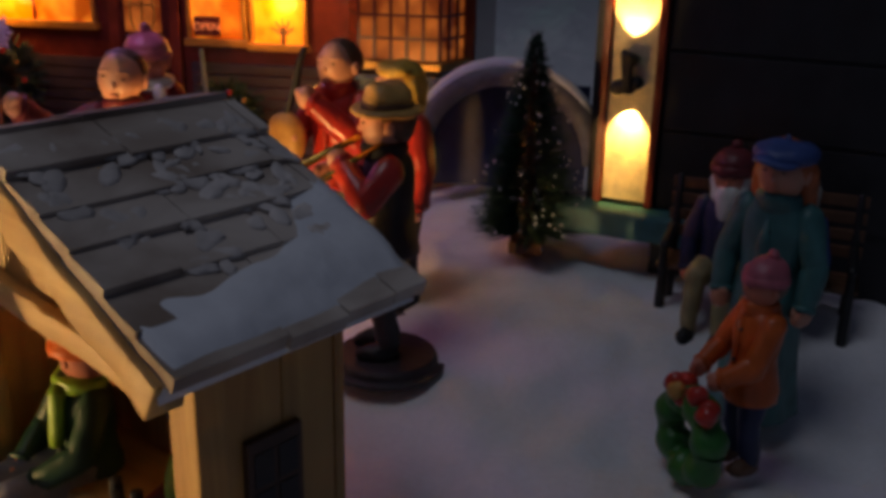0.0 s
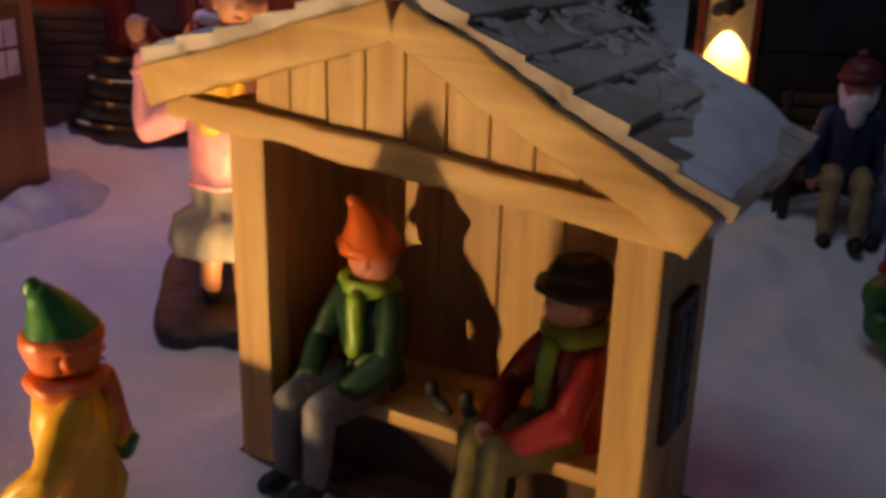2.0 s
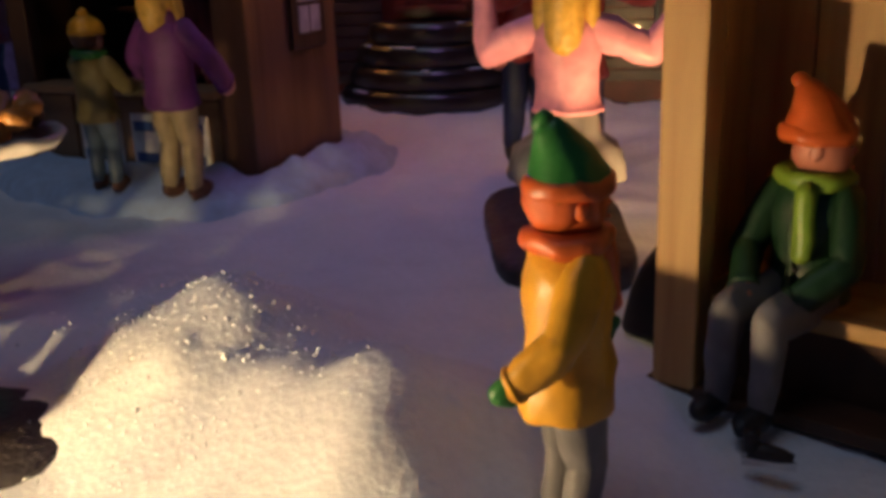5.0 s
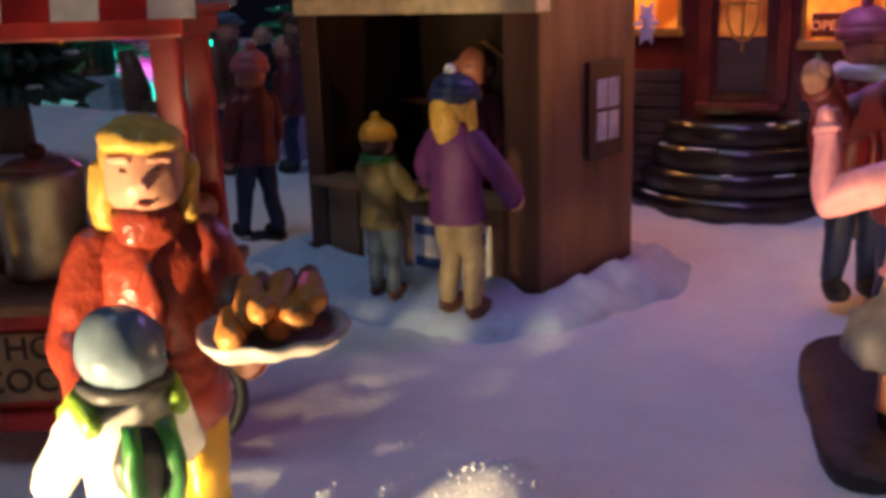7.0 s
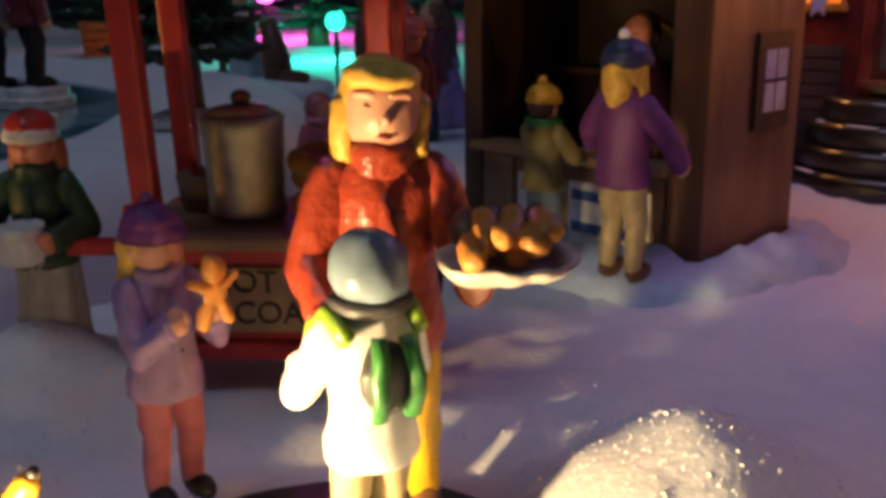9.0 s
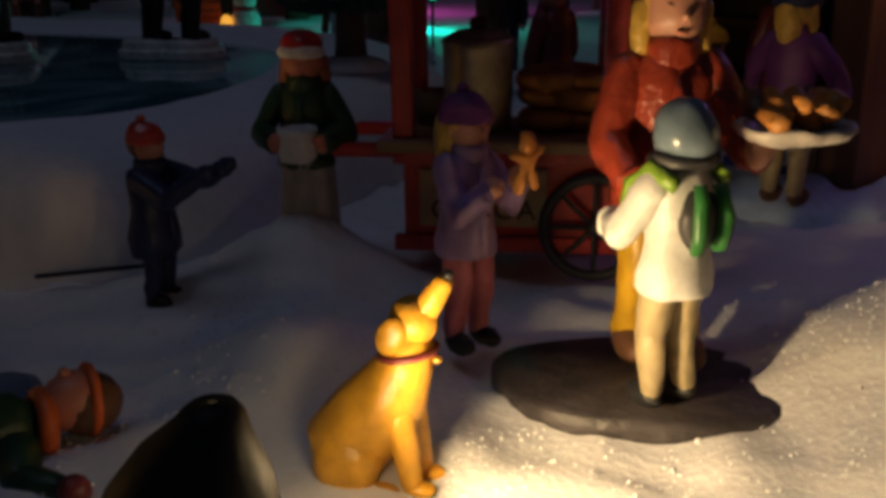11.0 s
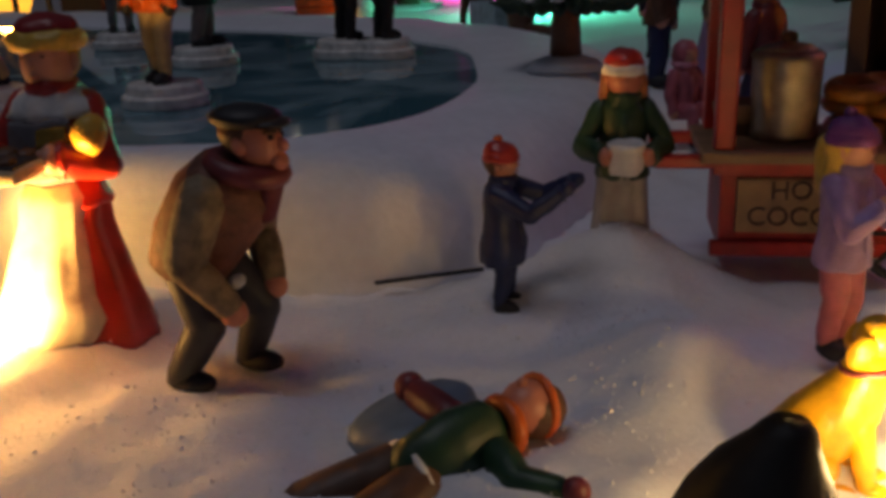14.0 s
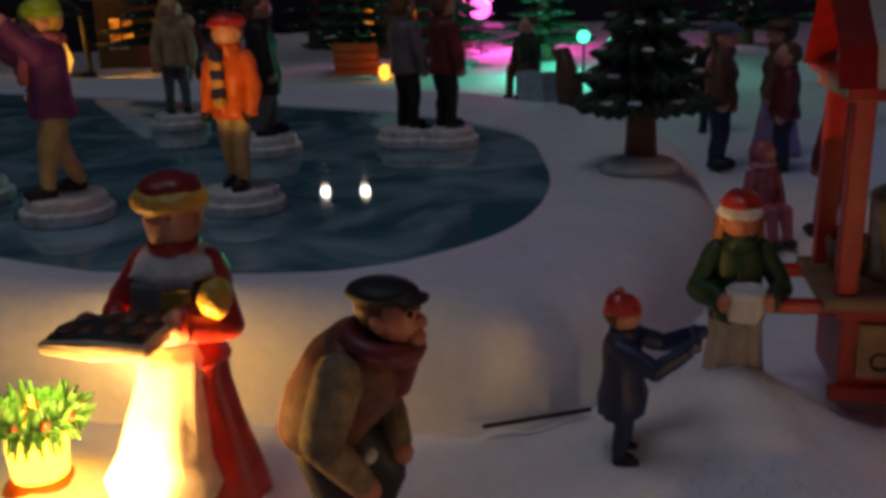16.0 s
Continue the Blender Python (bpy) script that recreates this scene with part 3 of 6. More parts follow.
        for j in range(nv):
            for i in range(nu):
                f = snow.faces.new((grid[j][i], grid[j][i + 1], grid[j + 1][i + 1], grid[j + 1][i]))
                f.smooth = True
        part("roof_snow", snow, CAKED, SH, "lumpy white snow on the lower roof")
    # small window on the right side wall
    win = part("side_window", cube(ux - 0.07, 0.75, 2.1, ux + 0.06, 1.75, 4.2, 0.03), HUTDARK, SH)
    for y in (0.86, 1.3):
        for z in (2.22, 2.84, 3.46):
            part("pane", cube(ux + 0.03, y, z, ux + 0.075, y + 0.34, z + 0.52, 0.0), BLACK, win)


shelter()


def in_shelter(x, y, z):
    return (SH.matrix_world @ (Vector((x, y, z)) * CM)) / CM


p = in_shelter(1.75, 1.3, 0.12)
person("seated_man_figurine", p.x, p.y, 4.85, -38, "seated man in green coat with orange pointed cap", DARKGREEN, GREY, ("pointed", ORANGE, ORANGE), skin=RUDDY,
       scarf=LIME, sit=0.17, z=p.z, reach=0.36, look_aside=112, arms=[((-0.2, -0.1, 0.60), (-0.08, -0.27, 0.50)), ((0.2, -0.1, 0.60), (0.08, -0.27, 0.49))])
p = in_shelter(5.35, 1.35, 0.12)
person("seated_man_figurine", p.x, p.y, 4.85, -66, "seated man in dark red jacket and black fedora", DEEPRED, OLIVE, ("fedora", BLACK, BLACK), hair=BROWNHAIR,
       scarf=LIME, sit=0.17, z=p.z, reach=0.33, look_aside=-18, arms=[((-0.2, -0.12, 0.60), (-0.05, -0.31, 0.50)), ((0.2, -0.12, 0.60), (0.06, -0.31, 0.49))])


def skate(x, y, turn, label, z=1.5):
    p = in_shelter(x, y, z)
    t = thing("ice_skate", p.x, p.y, p.z + 0.07, turn, label, "ice skate", "skates by the bench")
    b = bmesh.new()
    tube(b, [((0.0, 0.24, 0.14), 0.10), ((0.0, 0.08, 0.15), 0.12), ((0.0, -0.18, 0.12), 0.10), ((0.0, -0.32, 0.10), 0.06)], 0, 10)
    tube(b, [((0.0, 0.18, 0.16), 0.115), ((0.0, 0.2, 0.34), 0.105), ((0.0, 0.2, 0.42), 0.115)], 0, 10)
    part("boot", b, BLACK, t)
    part("blade", cube(-0.015, -0.36, -0.07, 0.015, 0.3, 0.05, 0.005), paint("blade_steel", (0.7, 0.7, 0.7), 0.15, 0.05, metal=1.0), t, "bright steel blade")


skate(2.35, -1.35, 80, "ice skate with a bright blade lying in the snow", 0.12)
skate(3.35, 0.85, 35, "black ice skate with a bright blade on the bench")
skate(3.95, 0.8, 20, "black ice skate with a bright blade on the bench")

# ---- market hut ----
HUT = thing("market_hut", -15.4, 26.1, 0.0, -15.5, "brown wooden market hut with open counter on moulded snow", "hut")


def hut():
    # x runs left from the front corner (negative), y runs back
    W, D, T = -8.4, 4.45, 9.6
    wall = part("side_wall", cube(-0.25, 0.0, 0.0, 0.0, D, T, 0.05), HUTWOOD, HUT)
    part("corner_post", cube(-1.05, -0.12, 0.0, 0.06, 0.35, T, 0.07), HUTWOOD, HUT)
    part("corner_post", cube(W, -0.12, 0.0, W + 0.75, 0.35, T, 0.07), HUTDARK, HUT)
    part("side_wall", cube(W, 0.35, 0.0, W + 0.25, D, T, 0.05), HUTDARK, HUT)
    # Near-black wood: the darkness of the unlit interior is put into its colour.
    part("back_wall", cube(W + 0.25, D - 0.25, 0.0, -0.25, D, T, 0.03), wood("unlit_hut_wood", (0.012, 0.007, 0.005), (0.03, 0.016, 0.01), (1, 1, 0.15), 110.0), HUT)
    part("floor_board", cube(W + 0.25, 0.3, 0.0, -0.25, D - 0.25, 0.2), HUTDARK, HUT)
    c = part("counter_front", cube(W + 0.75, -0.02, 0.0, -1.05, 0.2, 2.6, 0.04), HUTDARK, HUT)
    for i in range(5):
        x = W + 0.8 + i * 1.32
        part("counter_board", cube(x, -0.1, 0.1, x + 1.22, 0.0, 2.5, 0.04), COUNTER, c)
    part("counter_top", cube(W + 0.5, -0.45, 2.6, -0.95, 0.8, 2.85, 0.06), COUNTER, HUT)
    part("lintel", cube(W, -0.3, 7.45, 0.1, 0.3, 7.9, 0.06), CREAM, HUT)
    part("front_wall_top", cube(W, -0.1, 7.9, 0.05, 0.2, T, 0.03), HUTWOOD, HUT)
    roof = bmesh.new()
    box(roof, W - 0.8, -1.1, T, 0.9, D + 0.8, T + 0.6, 0.2)
    part("roof", roof, CAKED, HUT)
    # notices on the counter front: bars stand for their writing
    for x, w in ((-6.1, 1.5), (-4.2, 1.6), (-2.5, 1.0)):
        board = part("notice", cube(x, -0.16, 0.55, x + w, -0.1, 2.1, 0.01), WHITE, HUT, "white notice with blue bars")
        for z in (0.7, 1.6):
            part("writing_bar", cube(x + 0.12, -0.19, z, x + w - 0.15, -0.15, z + 0.28), BLUE, board)
    # small window in the side wall: frame, panes, crossed bars
    win = part("window_frame", cube(-0.05, 1.95, 3.65, 0.14, 3.7, 6.15, 0.04), HUTDARK, HUT)
    for y in (2.28, 2.86):
        for z in (4.1, 4.95):
            part("pane", cube(0.1, y, z, 0.17, y + 0.5, z + 0.74), paint("frosted_pane", (0.62, 0.60, 0.55), 0.3), win)
    # snow caked round the foot
    sk = bmesh.new()
    loop = [(W - 0.3 + (0.35 - W) * i / 40, -0.2) for i in range(40)] + [(0.15, -0.2 + (D + 0.3) * i / 24) for i in range(24)] + \
           [(0.15 - (0.35 - W) * i / 24, D + 0.2) for i in range(24)] + [(W - 0.3, D + 0.2 - (D + 0.3) * i / 16) for i in range(16)]
    cx, cy, rings = W / 2, D / 2, []
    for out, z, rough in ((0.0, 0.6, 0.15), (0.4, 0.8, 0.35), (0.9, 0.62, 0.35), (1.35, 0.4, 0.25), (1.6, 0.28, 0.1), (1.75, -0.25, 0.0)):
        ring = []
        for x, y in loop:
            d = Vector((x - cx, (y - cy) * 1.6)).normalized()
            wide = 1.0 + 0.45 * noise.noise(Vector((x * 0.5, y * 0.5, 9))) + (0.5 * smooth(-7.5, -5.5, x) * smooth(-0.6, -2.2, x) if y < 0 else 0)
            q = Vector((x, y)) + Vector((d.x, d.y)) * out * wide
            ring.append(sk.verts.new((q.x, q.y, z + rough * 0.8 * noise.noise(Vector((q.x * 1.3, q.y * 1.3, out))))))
        rings.append(ring)
    n = len(loop)
    for ra, rb in zip(rings, rings[1:]):
        for k in range(n):
            sk.faces.new((ra[k], ra[(k + 1) % n], rb[(k + 1) % n], rb[k])).smooth = True
    part("snow_foot", sk, SHADOWSNOW, HUT, "blue-white moulded snow round the foot, a shadow tint in its colour")
    # things inside, in the dark
    part("back_shelf", cube(W + 0.4, D - 0.9, 4.6, -0.4, D - 0.25, 4.8, 0.03), HUTDARK, HUT)
    # snowflake ornament at the corner
    fl = bmesh.new()
    hub = Vector((0.3, D + 0.05, 7.0))
    for k in range(12):
        a = math.pi * k / 6
        arm = Vector((0.35 * math.cos(a), 0.45 * math.cos(a), math.sin(a))) * (0.6 if k % 2 == 0 else 0.42)
        limb(fl, hub, hub + arm, 0.05, 0.03, 0, 6)
        for side in (-0.35, 0.35):
            twig = Vector((0.35 * math.cos(a + side), 0.45 * math.cos(a + side), math.sin(a + side)))
            limb(fl, hub + arm * 0.5, hub + arm * 0.5 + twig * 0.22, 0.035, 0.02, 0, 5)
    part("snowflake_ornament", fl, WHITE, HUT, "white snowflake ornament on the corner")


hut()
person("shopper_figurine", -16.9, 24.4, 5.6, 165, "woman in purple coat with navy bobble hat at the hut counter", PURPLE, TAN, ("beanie", NAVY, NAVY, WHITE), hair=BLOND, style="bob", z=0.35,
       arms=[((-0.26, -0.05, 0.62), (-0.24, -0.18, 0.50)), ((0.28, -0.05, 0.64), (0.36, -0.16, 0.56))], shoes=BROWN)
person("shopper_figurine", -19.3, 25.0, 4.4, 168, "child in olive jacket and yellow cap at the hut counter", OLIVE, SLATE, ("beanie", YELLOW, YELLOW, YELLOW), hair=BROWNHAIR, z=0.4, scarf=GREEN,
       arms=[((-0.2, -0.1, 0.62), (-0.15, -0.24, 0.60)), ((0.2, -0.1, 0.62), (0.18, -0.26, 0.70))], shoes=BROWN)
person("vendor_figurine", -18.0, 28.2, 6.3, -10, "vendor in dark red coat inside the hut", MAROON, BLACK, hair=BROWNHAIR, skin=RUDDY, z=0.25)

# ---- cocoa cart ----
CART = thing("cocoa_cart", -22.3, 14.1, 0.3, 28, "red wooden hot cocoa cart with striped awning", "cart")


def cart():
    W, D, lean = 4.9, 3.1, -0.45
    body = part("body", cube(0.25, 0.25, 0.5, W - 0.25, D - 0.25, 2.55, 0.05), CARTRED, CART)
    for z0, z1 in ((0.4, 0.75), (2.3, 2.65)):
        part("rail", cube(0.05, 0.05, z0, W - 0.05, 0.3, z1, 0.05), CARTRED, body)
    part("panel", cube(0.6, 0.12, 0.95, 3.3, 0.27, 2.2, 0.03), paint("brown_cream_panel", (0.34, 0.22, 0.11), 0.55), body, "cream panel with dark lettering")
    words("lettering", "HOT\nCOCOA", 0.60, (1.95, 0.10, 1.62), turned("X", 90), paint("dark_lettering", (0.05, 0.02, 0.01), 0.6), CART)
    part("counter_top", cube(-0.25, -0.25, 2.6, W + 0.25, D + 0.2, 2.85, 0.07), COUNTER, CART)
    part("side_handle", cube(-1.25, -0.05, 2.45, 0.3, 0.3, 2.75, 0.08), CARTRED, CART)
    part("side_handle", cube(-1.25, D - 0.4, 2.45, 0.3, D - 0.05, 2.75, 0.08), CARTRED, CART)
    slant = Matrix(((1, 0, 0, 0), (0, 1, lean / 4.5, -lean / 4.5 * 2.85), (0, 0, 1, 0), (0, 0, 0, 1)))
    for x in (0.05, W - 0.5):
        for y in (0.05, D - 0.5):
            part("post", box(bmesh.new(), x, y, 2.85, x + 0.45, y + 0.45, 7.4, 0.06, 0, slant), CARTRED, CART)
    for y0, y1 in ((-0.1, 0.5), (D - 0.5, D + 0.1)):
        part("top_rail", cube(-0.1, y0 + lean, 7.1, W + 0.1, y1 + lean, 7.45, 0.05), CARTRED, CART)
    for x0 in (-0.1, W - 0.5):
        part("top_rail", cube(x0, 0.5 + lean, 7.1, x0 + 0.6, D - 0.5 + lean, 7.45, 0.05), CARTRED, CART)
    aw = part("awning", cube(-0.3, -0.3 + lean, 7.45, W + 0.3, D + 0.3 + lean, 7.6, 0.03), CARTRED, CART)
    n = 8
    for i in range(n):
        w = (W + 0.8) / n
        x = -0.4 + i * w
        b = bmesh.new()
        quad = [(x, -0.55 + lean, 7.4), (x + w, -0.55 + lean, 7.4), (x + w, -0.35 + lean, 8.2), (x, -0.35 + lean, 8.2), (x, D / 2 + lean, 9.7), (x + w, D / 2 + lean, 9.7), (x, D + 0.5 + lean, 7.55), (x + w, D + 0.5 + lean, 7.55)]
        v = [b.verts.new(q) for q in quad]
        for f in ((0, 1, 2, 3), (3, 2, 5, 4), (4, 5, 7, 6)):
            b.faces.new([v[k] for k in f])
        bmesh.ops.solidify(b, geom=b.faces[:], thickness=0.12)
        part("awning_stripe", b, WHITE if i % 2 else CARTRED, aw)
    # wheels with spokes
    for x in (4.3,):
        for y in (-0.15, D + 0.15):
            wheel = thing("wheel", 0, 0, 0)
            wheel.parent = CART
            wheel.location = Vector((x, y, 1.05)) * CM
            rim = bmesh.new()
            pts = [((1.05 * math.cos(a), 0, 1.05 * math.sin(a)), 0.12) for a in (2 * math.pi * k / 24 for k in range(25))]
            tube(rim, pts, 0, 8, False)
            part("rim", rim, BLACK, wheel)
            for k in range(8):
                a = math.pi * k / 4
                s = limb(bmesh.new(), (0.1 * math.cos(a), 0, 0.1 * math.sin(a)), (1.0 * math.cos(a), 0, 1.0 * math.sin(a)), 0.06, 0.05, 0, 6)
                part("spoke", s, BLACK, wheel)
            hub = ball(bmesh.new(), (0, 0, 0), (0.2, 0.16, 0.2))
            part("hub", hub, BLACK, wheel)
            tagged(wheel, "black spoked cart wheel")


cart()


def on_cart(x, y, z):
    return (CART.matrix_world @ (Vector((x, y, z)) * CM)) / CM


def urn():
    p = on_cart(1.75, 1.6, 2.86)
    u = thing("cocoa_urn", p.x, p.y, p.z, 20, "dull metal cocoa urn standing on the cart counter", "urn")
    b = bmesh.new()
    loft(b, [(0, 0, 0, 0.72, 0.72), (0.12, 0, 0, 0.78, 0.78), (0.3, 0, 0, 0.74, 0.74), (1.75, 0, 0, 0.78, 0.78), (1.9, 0, 0, 0.82, 0.82), (2.0, 0, 0, 0.7, 0.7)], 0, 28, 28, 0.012)
    part("body", b, STEEL, u)
    b = bmesh.new()
    loft(b, [(1.99, 0, 0, 0.7, 0.7), (2.11, 0, 0, 0.5, 0.5), (2.17, 0, 0, 0.2, 0.2)], 0)
    part("lid", b, STEEL, u)
    part("knob", ball(bmesh.new(), (0, 0, 2.28), (0.2, 0.2, 0.15)), BROWN, u)


urn()


def pretzel(x, y, z, r, turn, tilt):
    b = bmesh.new()
    tube(b, [((r * math.cos(a) * (1 + 0.1 * math.sin(3 * a)), r * math.sin(a), 0), 0.22) for a in (2 * math.pi * k / 20 for k in range(21))], 0, 10, False)
    ob = part("pastry_ring", b, PASTRY)
    ob.matrix_world = pose(x * CM, y * CM, z * CM, tilt, 0, turn)
    tagged(ob, "brown baked pastry ring stacked on the cart counter", "pastry", "pastries on the cart")


for i in range(6):
    p = on_cart(3.3 + 0.8 * (i % 2), 1.5 + 0.2 * (i % 3), 3.1 + 0.42 * (i // 2))
    pretzel(p.x, p.y, p.z, 0.5, i * 50, 10 * math.sin(i))


def basket():
    p = on_cart(0.8, 2.2, 2.86)
    b = bmesh.new()
    loft(b, [(0, 0, 0, 0.5, 0.5), (0.7, 0, 0, 0.62, 0.62), (0.75, 0, 0, 0.55, 0.55), (0.2, 0, 0, 0.45, 0.45)], 0, 24, 12, 0.03)
    ob = part("basket", b, COUNTER)
    ob.matrix_world = pose(p.x * CM, p.y * CM, p.z * CM)
    tagged(ob, "small dark woven basket on the cart counter", "basket")


basket()

# ---- figurines near the cart and the floodlight ----


def plate_of_bread(bm, ix, up):
    c = Vector((0.20, -0.29, 0.655))
    loft(bm, [(c.z - 0.03, c.x, c.y, 0.07, 0.07), (c.z - 0.018, c.x, c.y, 0.115, 0.115), (c.z + 0.005, c.x, c.y, 0.135, 0.135), (c.z + 0.015, c.x, c.y, 0.13, 0.13), (c.z - 0.01, c.x, c.y, 0.09, 0.09)], ix(paint("plate_glaze", (0.5, 0.45, 0.40), 0.35)), 28)
    for k in range(6):
        a = -0.075 + 0.027 * k
        limb(bm, c + Vector((a, -0.09 + 0.02 * (k % 2), 0.03 + 0.02 * (k % 3))), c + Vector((a + 0.02, 0.07, 0.035 + 0.03 * (k % 2))), 0.026, 0.024, ix(PASTRY), 8)
    for k in range(4):
        limb(bm, c + Vector((-0.07 + 0.05 * k, 0.05, 0.04)), c + Vector((-0.05 + 0.045 * k, 0.115, 0.06)), 0.03, 0.024, ix(BROWN), 8)


person("plate_woman_figurine", -15.75, 12.7, 6.3, 40, "blond woman in red jacket carrying a plate of pastries", paint("brick_red_glaze", (0.32, 0.045, 0.02), 0.32, 1.0, 380.0, coat=0.2), MUSTARD, hair=BLOND, style="bob", hem=0.40,
       arms=[((-0.21, -0.05, 0.60), (-0.16, -0.20, 0.50)), ((0.22, -0.10, 0.58), (0.20, -0.24, 0.60))], extra=plate_of_bread, z=0.25, shoes=BROWN, stride=0.04)


def rucksack(bm, ix, up):
    ball(bm, (0.0, 0.105, 0.66), (0.075, 0.045, 0.10), ix(DARK))
    tube(bm, [((0.04, 0.14, 0.78), 0.022), ((0.05, 0.165, 0.68), 0.026), ((0.045, 0.15, 0.57), 0.022)], ix(GREEN), 8)
    tube(bm, [((-0.04, 0.14, 0.78), 0.022), ((-0.05, 0.165, 0.68), 0.026), ((-0.045, 0.15, 0.57), 0.022)], ix(GREEN), 8)
    for s in (-1, 1):
        tube(bm, [((s * 0.10, 0.10, 0.78), 0.024), ((s * 0.115, 0.0, 0.815), 0.024), ((s * 0.11, -0.1, 0.75), 0.024), ((s * 0.12, -0.115, 0.6), 0.022)], ix(LIME), 8)


person("helmet_boy_figurine", -14.85, 11.05, 4.5, -118, "boy in white jacket with grey helmet and green rucksack", WHITE, TAN, ("hood", paint("grey_helmet", (0.15, 0.20, 0.25), 0.25), DARK), extra=rucksack, hem=0.40, z=0.25,
       arms=[((-0.22, -0.08, 0.60), (-0.14, -0.24, 0.58)), ((0.22, -0.08, 0.60), (0.12, -0.25, 0.60))], gloves=BROWN)


def oval_base(x, y, rx, ry, turn, label, square=2):
    b = bmesh.new()
    loft(b, [(-0.3, 0, 0, rx, ry), (0.12, 0, 0, rx, ry), (0.2, 0, 0, rx * 0.96, ry * 0.95)], 0, 36, 5, 0.03)
    for v in b.verts:
        r = math.hypot(v.co.x / rx, v.co.y / ry)
        k = (abs(v.co.x / rx) ** square + abs(v.co.y / ry) ** square) ** (1 / square)
        v.co.x, v.co.y = v.co.x * r / k, v.co.y * r / k
    ob = part("figurine_base", b, paint("dark_stone_base", (0.05, 0.042, 0.045), 0.5, 0.8, 300.0, 0.7))
    ob.matrix_world = pose(x * CM, y * CM, 0.0, 0, 0, turn)
    tagged(ob, label, "base")


oval_base(-15.6, 11.9, 2.5, 1.75, 20, "dark oval base under a group of figurines, edged with snow")


def gingerbread(bm, ix, up):
    c = Vector((0.04, -0.29, 0.80))
    ball(bm, c + Vector((0, 0, 0.075)), (0.045, 0.022, 0.045), ix(PASTRY))
    ball(bm, c, (0.04, 0.022, 0.05), ix(PASTRY))
    for s in (-1, 1):
        limb(bm, c + Vector((s * 0.02, 0, 0.02)), c + Vector((s * 0.075, 0, 0.04)), 0.02, 0.018, ix(PASTRY), 8)
        limb(bm, c + Vector((s * 0.02, 0, -0.03)), c + Vector((s * 0.045, 0, -0.095)), 0.022, 0.02, ix(PASTRY), 8)


person("gingerbread_girl_figurine", -18.65, 11.35, 4.25, 75, "girl in lilac jacket holding a gingerbread biscuit", LILAC, ROSE, ("beanie", PURPLE, PURPLE, PURPLE), hair=BLOND, style="long", extra=gingerbread, hem=0.40, z=0.25,
       arms=[((-0.18, -0.12, 0.60), (-0.06, -0.22, 0.70)), ((0.18, -0.12, 0.60), (0.11, -0.22, 0.72))])


def dog():
    b = bmesh.new()
    # haunches, back, chest, neck, head, muzzle raised, ears, legs, tail, collar; looks along -y
    tube(b, [((0, 0.85, 0.15), 0.35), ((0, 0.7, 0.5), 0.62), ((0, 0.35, 0.95), 0.60), ((0, 0.0, 1.4), 0.52), ((0, -0.18, 1.8), 0.38), ((0, -0.25, 2.1), 0.33), ((0, -0.25, 2.3), 0.2)], 0, 18)
    for s in (-1, 1):
        ball(b, (s * 0.42, 0.55, 0.45), (0.3, 0.5, 0.45), 0)
        limb(b, (s * 0.24, -0.15, 1.2), (s * 0.24, -0.32, 0.15), 0.22, 0.15, 0)
        ball(b, (s * 0.24, -0.42, 0.1), (0.16, 0.24, 0.1), 0)
        ball(b, (s * 0.4, 0.1, 0.1), (0.15, 0.3, 0.1), 0)
        ball(b, (s * 0.30, -0.08, 2.28), (0.09, 0.20, 0.28), 0, turned("X", 25))
    ball(b, (0, -0.30, 2.42), (0.31, 0.34, 0.34), 0)
    limb(b, (0, -0.45, 2.55), (0, -0.70, 2.95), 0.19, 0.14, 0)
    ball(b, (0, -0.78, 3.08), 0.07, 1)
    limb(b, (0, 1.0, 0.15), (0.35, 1.55, 0.12), 0.13, 0.07, 0)
    tube(b, [((0.38 * math.cos(a), -0.22 + 0.38 * math.sin(a), 1.98 - 0.06 * math.sin(a)), 0.05) for a in (2 * math.pi * k / 18 for k in range(19))], 2, 8, False)
    ball(b, (0, -0.62, 1.9), 0.07, 3)
    ob = part("dog_figurine", b, [GOLD, BLACK, MAROON, BRASS])
    ob.matrix_world = pose(-17.35 * CM, 7.5 * CM, -0.2 * CM, 0, 0, 108)
    tagged(ob, "golden sitting dog with dark collar, looking up", "figurine")


dog()


def floodlight(x, y, turn, label, z=0.0):
    f = thing("floodlight", x, y, z, turn, label, "lamp", "small floodlights")
    b = bmesh.new()
    tube(b, [((0, 0, 2.78), 0.05), ((0, 0, 2.76), 0.25), ((0, 0, 2.66), 0.34), ((0, 0.02, 2.5), 0.42), ((0.0, 0.12, 2.1), 0.72), ((0.0, 0.26, 1.6), 0.95), ((0.0, 0.4, 1.05), 1.08), ((0.0, 0.41, 0.98), 1.06)], 0, 28, False)
    bmesh.ops.solidify(b, geom=b.faces[:], thickness=0.06)
    part("housing", b, BLACK, f)
    part("bulb", ball(bmesh.new(), (0.1, 0.12, 1.0), 0.32), glow("warm_bulb", (1.0, 0.72, 0.30), 14.0), f, "glowing warm bulb")
    part("spike", limb(bmesh.new(), (0.1, 0.3, 1.6), (0.1, 0.4, -0.4), 0.12, 0.1), BLACK, f)


floodlight(-17.2, 4.2, 130, "small black floodlight in the snow shining on the dog", -0.42)
floodlight(-31.9, 0.1, 190, "small black floodlight in the snow shining on the woman", -1.3)
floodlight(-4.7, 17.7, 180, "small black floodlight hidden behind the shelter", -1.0)


